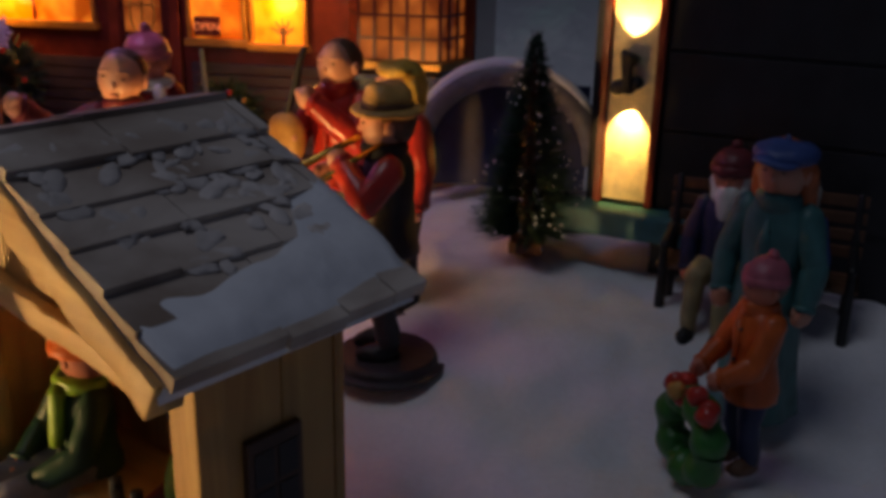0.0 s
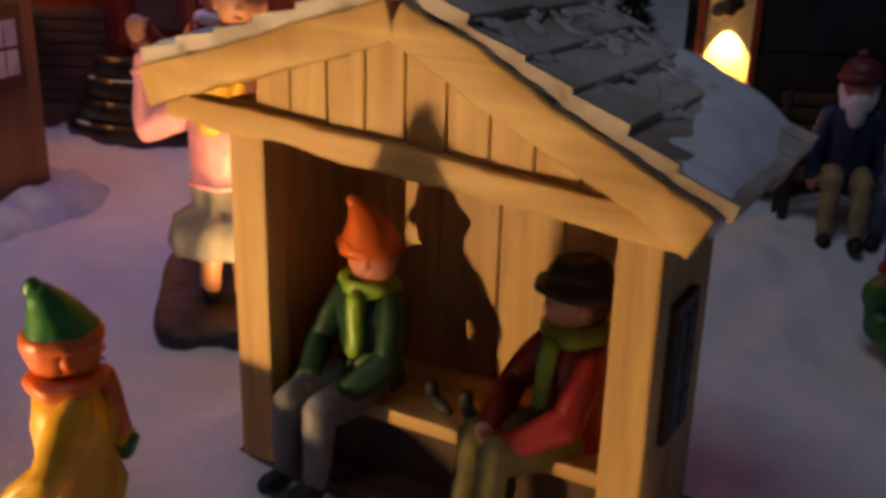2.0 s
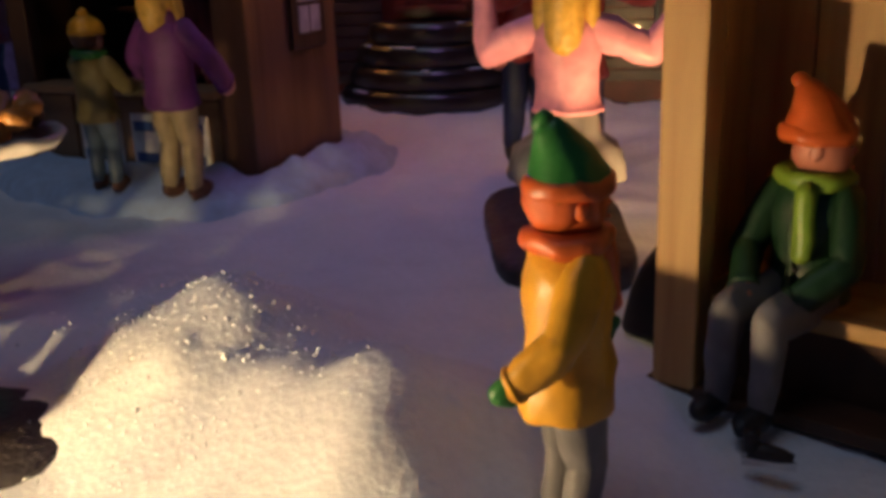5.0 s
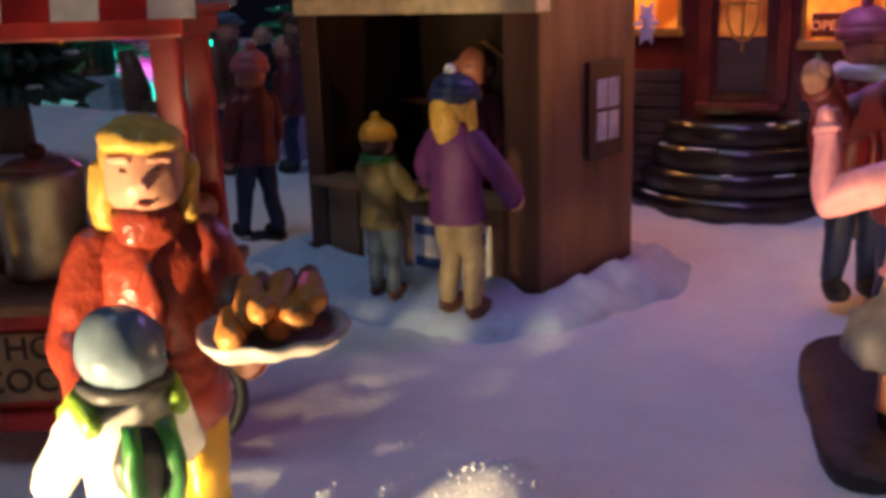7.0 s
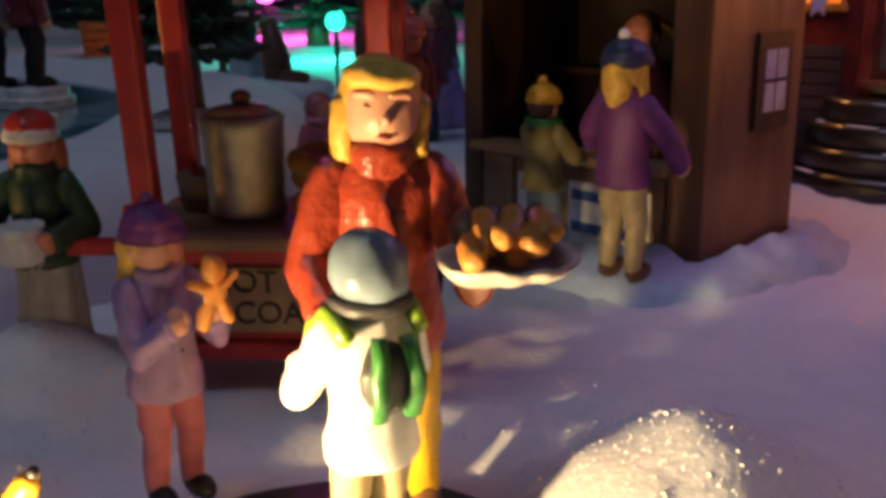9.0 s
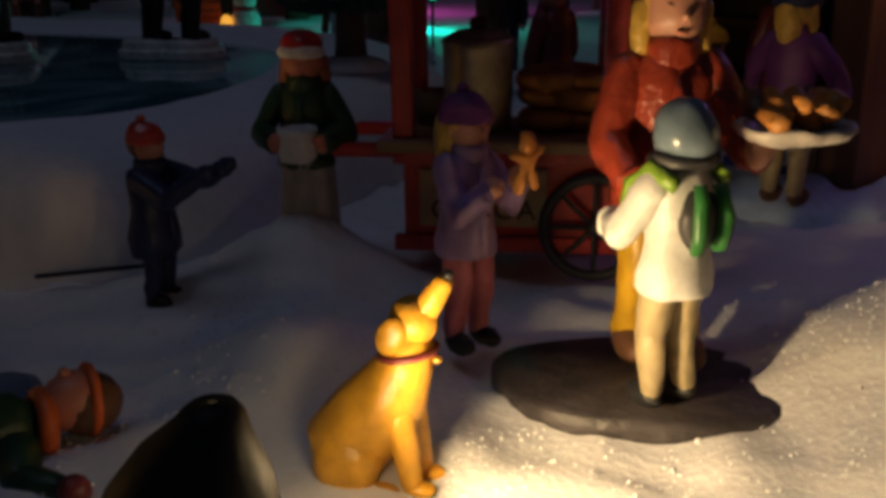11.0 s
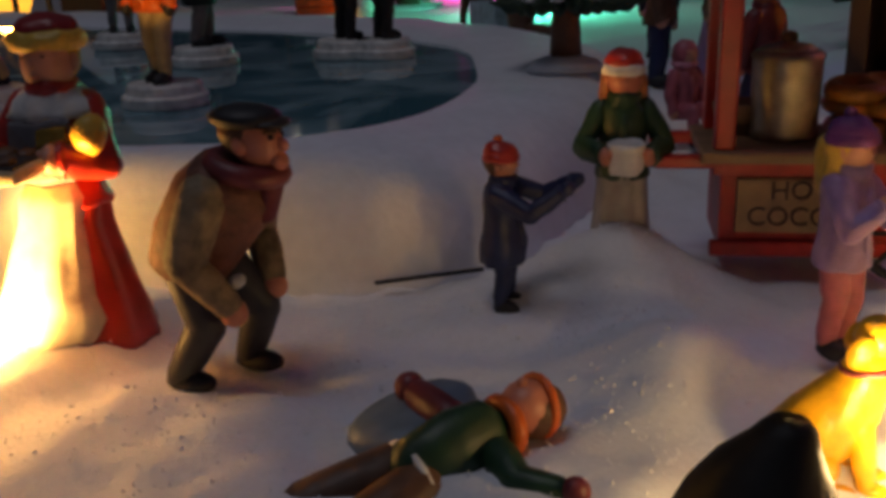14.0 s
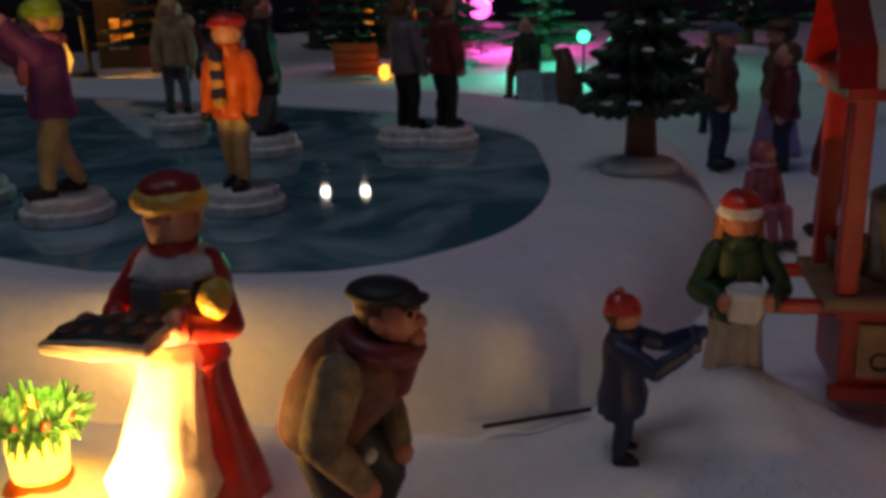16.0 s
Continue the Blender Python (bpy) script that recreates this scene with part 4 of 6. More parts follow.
person("blue_child_figurine", -25.3, 10.25, 3.55, 110, "child in navy snowsuit with red hat reaching up", NAVY, NAVY, ("beanie", RED, RED, ORANGE), gloves=NAVY, hem=0.30, slim=0.92, stout=1.08, z=0.1, hair=BROWNHAIR,
       arms=[((-0.22, -0.24, 0.66), (-0.15, -0.46, 0.80)), ((0.22, -0.24, 0.68), (0.12, -0.48, 0.80))])


def big_mug(bm, ix, up):
    loft(bm, [(0.50, 0, -0.21, 0.065, 0.065), (0.52, 0, -0.21, 0.078, 0.078), (0.60, 0, -0.21, 0.082, 0.082), (0.645, 0, -0.21, 0.088, 0.088), (0.64, 0, -0.21, 0.07, 0.07)], ix(WHITE), 18)


person("mug_woman_figurine", -24.3, 13.75, 4.85, 32, "woman in dark green jacket and red fur-trimmed hat holding a mug", DARKGREEN, WHITE, ("santa", RED, WHITE), hair=paint("auburn_hair", (0.30, 0.09, 0.03), 0.5), style="long",
       skin=RUDDY, z=0.3, skirt=(paint("greyish_skirt", (0.42, 0.40, 0.38), 0.6), 0.02, 0.2, 7), extra=big_mug, hem=0.44, arms=[((-0.25, -0.05, 0.60), (-0.12, -0.24, 0.58)), ((0.25, -0.05, 0.60), (0.12, -0.24, 0.58))])


def bent_man():
    b = bmesh.new()
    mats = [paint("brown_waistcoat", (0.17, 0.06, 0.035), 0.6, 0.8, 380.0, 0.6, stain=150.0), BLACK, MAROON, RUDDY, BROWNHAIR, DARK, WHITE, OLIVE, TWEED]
    # looks along -y; leans forward with both palms on the knees
    for s, back in ((-1, 0.35), (1, -0.35)):
        limb(b, (s * 0.35, 0.35, 2.2), (s * 0.55, -0.25 + back * 0.6, 1.25), 0.45, 0.34, 5)
        limb(b, (s * 0.55, -0.25 + back * 0.6, 1.25), (s * 0.55, 0.25 + back, 0.25), 0.33, 0.25, 5)
        ball(b, (s * 0.55, 0.05 + back, 0.16), (0.24, 0.48, 0.2), 1)
    tube(b, [((0, 0.55, 1.85), 0.5), ((0, 0.5, 2.1), 0.82), ((0, 0.2, 2.6), 0.88), ((0, -0.35, 3.2), 0.95), ((0, -0.8, 3.62), 0.82), ((0, -1.0, 3.85), 0.4)], 0, 20, True, 0.8)
    for s in (-1, 1):
        limb(b, (s * 0.8, -0.6, 3.5), (s * 1.15, -0.2, 2.5), 0.37, 0.33, 8)
        limb(b, (s * 1.15, -0.2, 2.5), (s * 0.74, -0.6, 1.7), 0.31, 0.24, 8)
        ball(b, (s * 0.68, -0.66, 1.55), 0.23, 3)
    ball(b, (-0.4, -0.6, 2.0), (0.18, 0.12, 0.12), 6)
    tube(b, [((0.55 * math.cos(a), -1.02 + 0.48 * math.sin(a), 3.82 + 0.12 * math.sin(a)), 0.2) for a in (2 * math.pi * k / 16 for k in range(17))], 2, 8, False)
    limb(b, (0.05, -1.4, 3.7), (0.05, -1.12, 3.05), 0.22, 0.18, 2)
    ball(b, (0, -1.3, 4.25), (0.40, 0.44, 0.5), 3)
    ball(b, (0, -1.12, 4.36), (0.43, 0.42, 0.44), 4)
    ball(b, (0, -1.74, 4.2), (0.09, 0.12, 0.12), 3)
    ball(b, (0, -1.62, 3.95), (0.2, 0.16, 0.16), 3)
    for s in (-1, 1):
        ball(b, (s * 0.16, -1.67, 4.34), (0.07, 0.05, 0.045), 1)
        ball(b, (s * 0.4, -1.2, 4.22), (0.08, 0.12, 0.15), 3)
        limb(b, (s * 0.08, -1.72, 4.42), (s * 0.26, -1.64, 4.43), 0.04, 0.03, 4)
    ball(b, (0, -1.2, 4.62), (0.52, 0.6, 0.22), 1)
    ball(b, (0, -1.64, 4.54), (0.38, 0.3, 0.09), 1)
    for v in b.verts:
        v.co.y += 0.17 * max(0.0, v.co.z - 2.2)
        v.co *= 1.09
    ob = part("bent_man_figurine", b, mats)
    ob.matrix_world = pose(-27.75 * CM, 4.6 * CM, 0.0 * CM, 0, 0, 108)
    tagged(ob, "man in tweed jacket and dark cap leaning on his knees", "figurine")


bent_man()


def tray_and_apron(bm, ix, up):
    loft(bm, [(0.05, -0.05, -0.085, 0.18, 0.185), (0.2, -0.045, -0.075, 0.165, 0.165), (0.42, -0.025, -0.05, 0.11, 0.11), (0.54, -0.01, -0.035, 0.09, 0.095)], ix(paint("cream_apron", (0.75, 0.66, 0.50), 0.5)), 32, 9, 0.02)
    box(bm, -0.25, -0.37, 0.606, 0.06, -0.15, 0.640, 0.008, ix(CREAM))
    box(bm, -0.235, -0.355, 0.640, 0.045, -0.16, 0.652, 0.006, ix(DARK))
    box(bm, -0.10, -0.125, 0.55, 0.10, -0.09, 0.74, 0.02, ix(GREY))
    for k in range(8):
        ball(bm, (-0.2 + 0.07 * (k % 4), -0.31 + 0.10 * (k // 4), 0.66), (0.028, 0.035, 0.014), ix(BROWN), None, 8, 6)
    box(bm, 0.0, -0.14, 0.62, 0.1, -0.1, 0.72, 0.01, ix(BRASS))
    ball(bm, (0.17, -0.13, 0.70), (0.05, 0.05, 0.06), ix(BLOND))
    loft(bm, [(0.74, 0, 0, 0.16, 0.125), (0.79, 0, 0, 0.13, 0.1), (0.83, 0, 0, 0.07, 0.07)], ix(WHITE), 24, 10, 0.05)


person("tray_woman_figurine", -31.5, 4.15, 6.35, 28, "woman in red dress and pale apron holding a tray of biscuits", RED, RED, ("bonnet", DEEPRED, BLOND), hair=BLOND, skirt=(RED, 0.0, 0.27, 9), hem=0.46, skin=SKIN, z=0.15,
       arms=[((-0.23, -0.06, 0.62), (-0.17, -0.18, 0.625)), ((0.22, -0.06, 0.60), (0.08, -0.19, 0.63))], extra=tray_and_apron)


def snow_angel_boy():
    b = bmesh.new()
    mats = [DARKGREEN, BROWN, RUDDY, BROWNHAIR, ORANGE, MAROON, WHITE, SLATE]
    # lies on his back with his head along +x
    tube(b, [((-0.4, 0, 0.35), 0.3), ((-0.1, 0, 0.45), 0.62), ((0.7, 0, 0.5), 0.7), ((1.3, 0, 0.48), 0.62), ((1.6, 0, 0.45), 0.3)], 0, 18, True, 0.75)
    for s in (-1, 1):
        limb(b, (-0.2, s * 0.33, 0.42), (-1.7, s * 0.6, 0.42), 0.46, 0.4, 1)
        limb(b, (-1.7, s * 0.6, 0.42), (-3.0, s * 0.8, 0.36), 0.39, 0.32, 1)
        ball(b, (-3.2, s * 0.82, 0.4), (0.22, 0.2, 0.36), 1)
        limb(b, (1.15, s * 0.5, 0.45), (1.0, s * 1.2, 0.4), 0.3, 0.26, 0 if s < 0 else 5)
        limb(b, (1.0, s * 1.2, 0.4), (1.35, s * 1.75, 0.35), 0.25, 0.2, 0 if s < 0 else 5)
        ball(b, (1.5, s * 1.95, 0.35), 0.22, 5)
    tube(b, [((-0.1, 0.66 * math.cos(a), 0.45 + 0.5 * math.sin(a)), 0.07) for a in (2 * math.pi * k / 16 for k in range(17))], 6, 6, False)
    tube(b, [((1.6 + 0.1 * math.sin(a), 0.46 * math.cos(a), 0.5 + 0.36 * math.sin(a)), 0.14) for a in (2 * math.pi * k / 16 for k in range(17))], 4, 8, False)
    ball(b, (2.1, 0, 0.62), (0.5, 0.45, 0.45), 2)
    ball(b, (2.25, 0, 0.5), (0.52, 0.5, 0.46), 3)
    ball(b, (2.08, 0, 1.08), 0.09, 2)
    tube(b, [((2.3 + 0.12 * math.sin(a), 0.48 * math.cos(a), 0.55 + 0.46 * math.sin(a)), 0.08) for a in (2 * math.pi * k / 16 for k in range(17))], 4, 8, False)
    # the pressed slush round him
    loft(b, [(-0.2, 0.75, 1.35, 1.25, 1.05), (0.5, 0.75, 1.35, 1.15, 0.95), (0.66, 0.75, 1.35, 0.95, 0.75)], 7, 20, 3, 0.06)
    limb(b, (1.0, 0.6, 0.7), (0.95, 1.5, 0.75), 0.3, 0.27, 5)
    ball(b, (0.95, 1.8, 0.78), 0.27, 5)
    ob = part("snow_angel_figurine", b, mats)
    ob.matrix_world = pose(-22.5 * CM, 3.85 * CM, 0.02, 0, -10, 68)
    ob.location.z = -0.34 * CM
    tagged(ob, "boy in dark green jacket lying on his back in the snow", "figurine")


snow_angel_boy()

# ---- figurines by the shelter ----
person("elf_child_figurine", -6.45, 10.45, 4.32, 118, "child in yellow coat with green pointed hat and orange scarf", YELLOW, GREY, ("pointed", GREEN, ORANGE), skin=ORANGE, hair=ORANGE, gloves=GREEN, scarf=ORANGE, hem=0.39, z=0.2,
       arms=[((-0.22, 0.10, 0.62), (-0.15, 0.22, 0.52)), ((0.20, -0.12, 0.60), (0.16, -0.17, 0.52))], slim=0.72)
oval_base(-7.25, 23.2, 1.6, 3.6, 8, "long dark base under a dancing couple", 4)
person("dancing_girl_figurine", -6.9, 21.5, 5.95, 172, "blond girl in pink jumper and grey skirt dancing with arms raised", PINK, SKIN, hair=BLOND, style="long", skirt=(GREY, 0.24, 0.255, 9), hem=0.48, z=0.2, gloves=PINK,
       arms=[((-0.36, -0.04, 0.68), (-0.50, -0.10, 0.84)), ((0.36, 0.0, 0.68), (0.40, -0.08, 0.90))], shoes=BLACK)
person("dancing_man_figurine", -7.0, 24.9, 7.2, 8, "man in maroon jacket and navy trousers dancing", MAROON, NAVY, hair=BROWNHAIR, skin=SKIN, z=0.2,
       arms=[((-0.3, -0.06, 0.70), (-0.4, -0.24, 0.84)), ((0.3, -0.06, 0.70), (0.40, -0.24, 0.84))])


def trombone(bm, ix, up):
    tube(bm, [((0.02, -0.10, 0.87), 0.013), ((-0.02, -0.55, 0.62), 0.016)], ix(BRASS), 8)
    tube(bm, [((0.06, -0.02, 0.85), 0.013), ((0.05, -0.42, 0.62), 0.016), ((0.05, -0.48, 0.585), 0.035), ((0.05, -0.52, 0.56), 0.08)], ix(BRASS), 12)
    tube(bm, [((-0.02, -0.55, 0.62), 0.016), ((0.02, -0.54, 0.59), 0.016)], ix(BRASS), 8)


BAND = "band figurines in red and black"
person("trombone_player_figurine", 0.75, 22.0, 6.2, -72, "bandsman in red shirt and black vest playing a trombone", BLACK, DARK, ("fedora", STRAW, BROWN), hair=BROWNHAIR, z=0.9, extra=trombone, group=BAND, sleeve=RED,
       arms=[((-0.2, -0.1, 0.66), (-0.03, -0.26, 0.72)), ((0.2, -0.1, 0.66), (0.02, -0.20, 0.78))], base=(DARK, 0.24, 0.05))
person("bandsman_figurine", 0.35, 25.3, 6.5, -35, "bandsman in glossy red jacket with blond hair", RED, BLACK, hair=BLOND, style="bob", z=0.9, group=BAND, base=(DARK, 0.2, 0.05))


def fiddle(bm, ix, up):
    ball(bm, (-0.12, -0.2, 0.62), (0.09, 0.05, 0.12), ix(STRAW))
    limb(bm, (-0.12, -0.2, 0.7), (-0.05, -0.16, 0.98), 0.016, 0.014, ix(BLACK), 8)


person("bandsman_figurine", -1.7, 26.9, 6.75, -20, "dark-haired bandsman in red shirt holding a fiddle", RED, BLACK, hair=BROWNHAIR, z=0.9, group=BAND, extra=fiddle, base=(DARK, 0.2, 0.05),
       arms=[((-0.2, -0.1, 0.60), (-0.1, -0.22, 0.62)), ((0.2, -0.1, 0.62), (-0.04, -0.2, 0.8))])
person("carol_singer_figurine", -8.4, 29.3, 6.8, 30, "carol singer in red coat with pale pink hat", DEEPRED, NAVY, ("beanie", ROSE, ROSE, ROSE), skin=RUDDY, z=0.3, scarf=WHITE)

# ---- bench with a couple, child with a wreath ----


def bench(x, y, z, turn):
    t = thing("park_bench", x, y, z, turn, "dark slatted park bench standing in the snow", "bench")
    for sx in (0.0, 4.5):
        for y0 in (0.0, 1.3):
            part("leg", limb(bmesh.new(), (sx, y0, 0.0), (sx, y0 + (0.1 if y0 else 0), 1.5), 0.14, 0.12), BLACK, t)
        part("arm_rest", limb(bmesh.new(), (sx, -0.1, 2.1), (sx, 1.4, 2.2), 0.13, 0.12), BLACK, t)
        part("back_post", limb(bmesh.new(), (sx, 1.4, 1.5), (sx, 1.75, 3.5), 0.12, 0.1), BLACK, t)
        part("arm_post", limb(bmesh.new(), (sx, 0.0, 1.4), (sx, -0.05, 2.1), 0.11, 0.1), BLACK, t)
    for k in range(4):
        part("seat_slat", cube(-0.2, 0.0 + 0.36 * k, 1.45, 4.7, 0.28 + 0.36 * k, 1.58, 0.03), BROWN, t)
        part("back_slat", cube(-0.2, 1.42 + 0.09 * k, 1.95 + 0.42 * k, 4.7, 1.54 + 0.09 * k, 2.25 + 0.42 * k, 0.03), BROWN, t)


bench(7.3, 25.4, 0.95, -13)
person("seated_man_figurine", 8.75, 25.2, 5.4, -20, "seated man in dark blue coat and red hat on the bench", NAVY, TAN, ("beanie", MAROON, MAROON, MAROON), skin=RUDDY, sit=0.17, z=1.0, hair=WHITE, style="beard")
person("seated_woman_figurine", 10.3, 24.9, 5.2, -35, "seated woman in blue coat with white hair on the bench", BLUE, SLATE, ("none",), hair=GREYHAIR, style="bob", sit=0.17, z=1.0)
person("standing_woman_figurine", 9.25, 21.4, 6.1, -30, "woman in blue-green coat with orange shawl and blue hat", TEAL, TEAL, ("cap", BLUE), hair=paint("orange_shawl", (0.50, 0.13, 0.04), 0.5), style="long", skirt=(TEAL, 0.02, 0.19, 6), z=0.6)


def child_wreath(bm, ix, up):
    tube(bm, [((0.02 + 0.17 * math.cos(a), -0.30, 0.22 + 0.17 * math.sin(a)), 0.075 + 0.012 * math.sin(7 * a)) for a in (2 * math.pi * k / 28 for k in range(29))], ix(GREEN), 8, False)
    for k in range(7):
        ball(bm, (-0.1 + 0.05 * k, -0.33 + 0.03 * (k % 2), 0.42 + 0.03 * math.sin(k * 2)), 0.05, ix(RED), None, 8, 6)
    ball(bm, (0.0, -0.38, 0.44), 0.04, ix(STRAW), None, 8, 6)


person("wreath_child_figurine", 8.8, 19.3, 4.35, -66, "child in orange coat and pink hat carrying a green wreath", ORANGE, NAVY, ("beanie", ROSE, ROSE, ROSE), hair=BROWNHAIR, extra=child_wreath, hem=0.36, skin=RUDDY,
       arms=[((-0.18, -0.1, 0.58), (-0.1, -0.26, 0.5)), ((0.18, -0.1, 0.58), (0.1, -0.26, 0.5))], shoes=BROWN, z=0.4)

# ---- lit shop ----
SHOP = thing("shop", -12.4, 37.7, 1.2, 0, "red-brown porcelain shop with glowing amber windows", "building")
BRICK = paint("red_brown_glaze", (0.16, 0.03, 0.018), 0.25, 0.3, 120.0, coat=0.3)
SIDING = paint("dark_siding_glaze", (0.07, 0.05, 0.045), 0.3, 0.3, 120.0, coat=0.3)
GILT = paint("gilded_frame", (0.50, 0.25, 0.05), 0.3, 0.2, metal=0.4)
SLATEGREEN = paint("grey_green_rail", (0.13, 0.16, 0.13), 0.4)
AMBERGLASS = lit_window("amber_window_glass", (0.07, 0.010, 0.001), (1.0, 0.30, 0.022), 0.95, 95.0)
DIMGLASS = lit_window("dim_amber_glass", (0.05, 0.008, 0.002), (0.35, 0.09, 0.015), 1.1, 70.0)


def shop_window(name, x0, x1, z0, z1, cols, rows, y=-0.12, glass=None, parent=None):
    w = part(name, cube(x0, y, z0, x1, y + 0.1, z1), glass or AMBERGLASS, parent or SHOP, "window glowing amber")
    part("sill", cube(x0 - 0.25, y - 0.3, z0 - 0.28, x1 + 0.25, y + 0.12, z0, 0.05), GILT, w)
    part("head", cube(x0 - 0.2, y - 0.15, z1, x1 + 0.2, y + 0.12, z1 + 0.3, 0.04), GILT, w)
    for x in (x0 - 0.16, x1):
        part("jamb", cube(x, y - 0.14, z0, x + 0.16, y + 0.12, z1, 0.03), GILT, w)
    for i in range(1, cols):
        x = x0 + (x1 - x0) * i / cols
        part("glazing_bar", cube(x - 0.04, y - 0.06, z0, x + 0.04, y + 0.02, z1), BRICK, w)
    for j in range(1, rows):
        z = z0 + (z1 - z0) * j / rows
        part("glazing_bar", cube(x0, y - 0.055, z - 0.04, x1, y + 0.015, z + 0.04), BRICK, w)
    return w


def shop():
    part("wall", cube(-12.5, 0.0, -1.4, 13.0, 6.5, 13.0, 0.05), BRICK, SHOP)
    for k in range(9):
        for x0, x1 in ((-12.5, -2.0), (1.8, 13.0)):
            z = 0.1 + 0.44 * k
            b = box(bmesh.new(), x0, -0.16, z, x1, 0.0, z + 0.38, 0.03, 0, None)
            part("siding_board", b, SIDING, SHOP)
    shop_window("window", -9.6, -2.2, 5.4, 9.5, 3, 1)
    ow = shop_window("window", 1.9, 4.0, 4.95, 9.5, 1, 1)
    shop_window("window", 4.45, 6.4, 4.85, 9.5, 1, 1)
    sign = part("open_sign", cube(2.05, -0.27, 5.05, 3.1, -0.2, 5.8, 0.02), BRICK, ow, "small hanging sign with pale lettering")
    words("lettering", "OPEN", 0.42, (2.57, -0.28, 5.4), turned("X", 90), glow("sign_letters", (0.9, 0.25, 0.08), 0.5), SHOP)
    # figures of light inside: a small bare tree and a candle shape
    tr = bmesh.new()
    limb(tr, (5.6, -0.2, 4.85), (5.6, -0.2, 5.5), 0.1, 0.06, 0, 6)
    for k in range(5):
        limb(tr, (5.6, -0.2, 5.2), (5.6 + 0.5 * math.cos(0.5 + k * 0.55), -0.2, 5.2 + 0.6 * math.sin(0.5 + k * 0.55)), 0.05, 0.02, 0, 6)
    part("window_branch", tr, BROWN, SHOP)
    # bay window
    bay = thing("bay_window", 0, 0, 0)
    bay.parent = SHOP
    bay.location = Vector((10.4, 0, 0)) * CM
    tagged(bay, "bay window with many small panes")
    out = [(-2.2, 0.0), (-1.5, -1.5), (1.5, -1.5), (2.2, 0.0)]
    for (xa, ya), (xb, yb) in zip(out, out[1:]):
        d = math.hypot(xb - xa, yb - ya)
        turn = Matrix.Translation((xa, ya, 0)) @ turned("Z", math.degrees(math.atan2(yb - ya, xb - xa)))
        part("glass", box(bmesh.new(), 0, 0.02, 4.6, d, 0.12, 9.5, 0, 0, turn), DIMGLASS, bay)
        n = 5 if d > 2.5 else 3
        for i in range(n + 1):
            part("glazing_bar", box(bmesh.new(), d * i / n - 0.06, -0.06, 4.6, d * i / n + 0.06, 0.05, 9.5, 0, 0, turn), BRICK, bay)
        for j in range(7):
            z = 4.6 + 4.9 * j / 6
            part("glazing_bar", box(bmesh.new(), 0, -0.05, z - 0.05, d, 0.04, z + 0.05, 0, 0, turn), BRICK, bay)
        part("base_panel", box(bmesh.new(), 0, 0.0, 1.0, d, 0.2, 4.5, 0.03, 0, turn), SIDING, bay)
        part("ledge", box(bmesh.new(), -0.2, -0.25, 4.3, d + 0.2, 0.2, 4.62, 0.05, 0, turn), GILT, bay)
    # railing below the bay
    for k in range(14):
        x = 7.9 + 0.42 * k
        part("rail_bar", limb(bmesh.new(), (x, -2.1, 1.6), (x, -2.1, 4.0), 0.06, 0.06, 0, 6), SLATEGREEN, SHOP)
    part("rail_cap", limb(bmesh.new(), (7.7, -2.1, 4.05), (13.6, -2.1, 4.05), 0.1, 0.1, 0, 8), SLATEGREEN, SHOP)
    # door with oval light
    d = part("door", cube(-1.15, -0.22, 3.0, 1.05, -0.02, 9.0, 0.04), paint("dark_red_door", (0.10, 0.02, 0.015), 0.25, coat=0.3), SHOP, "dark red door with oval light and glazing bars")
    for x in (-1.45, 1.05):
        part("jamb", cube(x, -0.32, 3.0, x + 0.4, 0.0, 9.2, 0.04), BRICK, d)
    part("lower_panel", cube(-0.8, -0.27, 3.3, 0.7, -0.2, 5.0, 0.03), SIDING, d)
    part("glass", cube(-0.8, -0.26, 5.1, 0.7, -0.2, 8.6, 0.0), DIMGLASS, d)
    oval = bmesh.new()
    tube(oval, [((-0.05 + 0.5 * math.cos(a), -0.28, 5.9 + 0.95 * math.sin(a)), 0.045) for a in (2 * math.pi * k / 24 for k in range(25))], 0, 6, False)
    part("oval_ring", oval, GILT, d)
    part("glazing_bar", cube(-0.09, -0.3, 4.6, -0.01, -0.24, 8.6), GILT, d)
    part("glazing_bar", cube(-0.75, -0.3, 6.1, 0.65, -0.24, 6.18), GILT, d)
    part("door_step", cube(-1.4, -0.9, 2.75, 1.3, 0.0, 3.0, 0.05), BRICK, d)


shop()


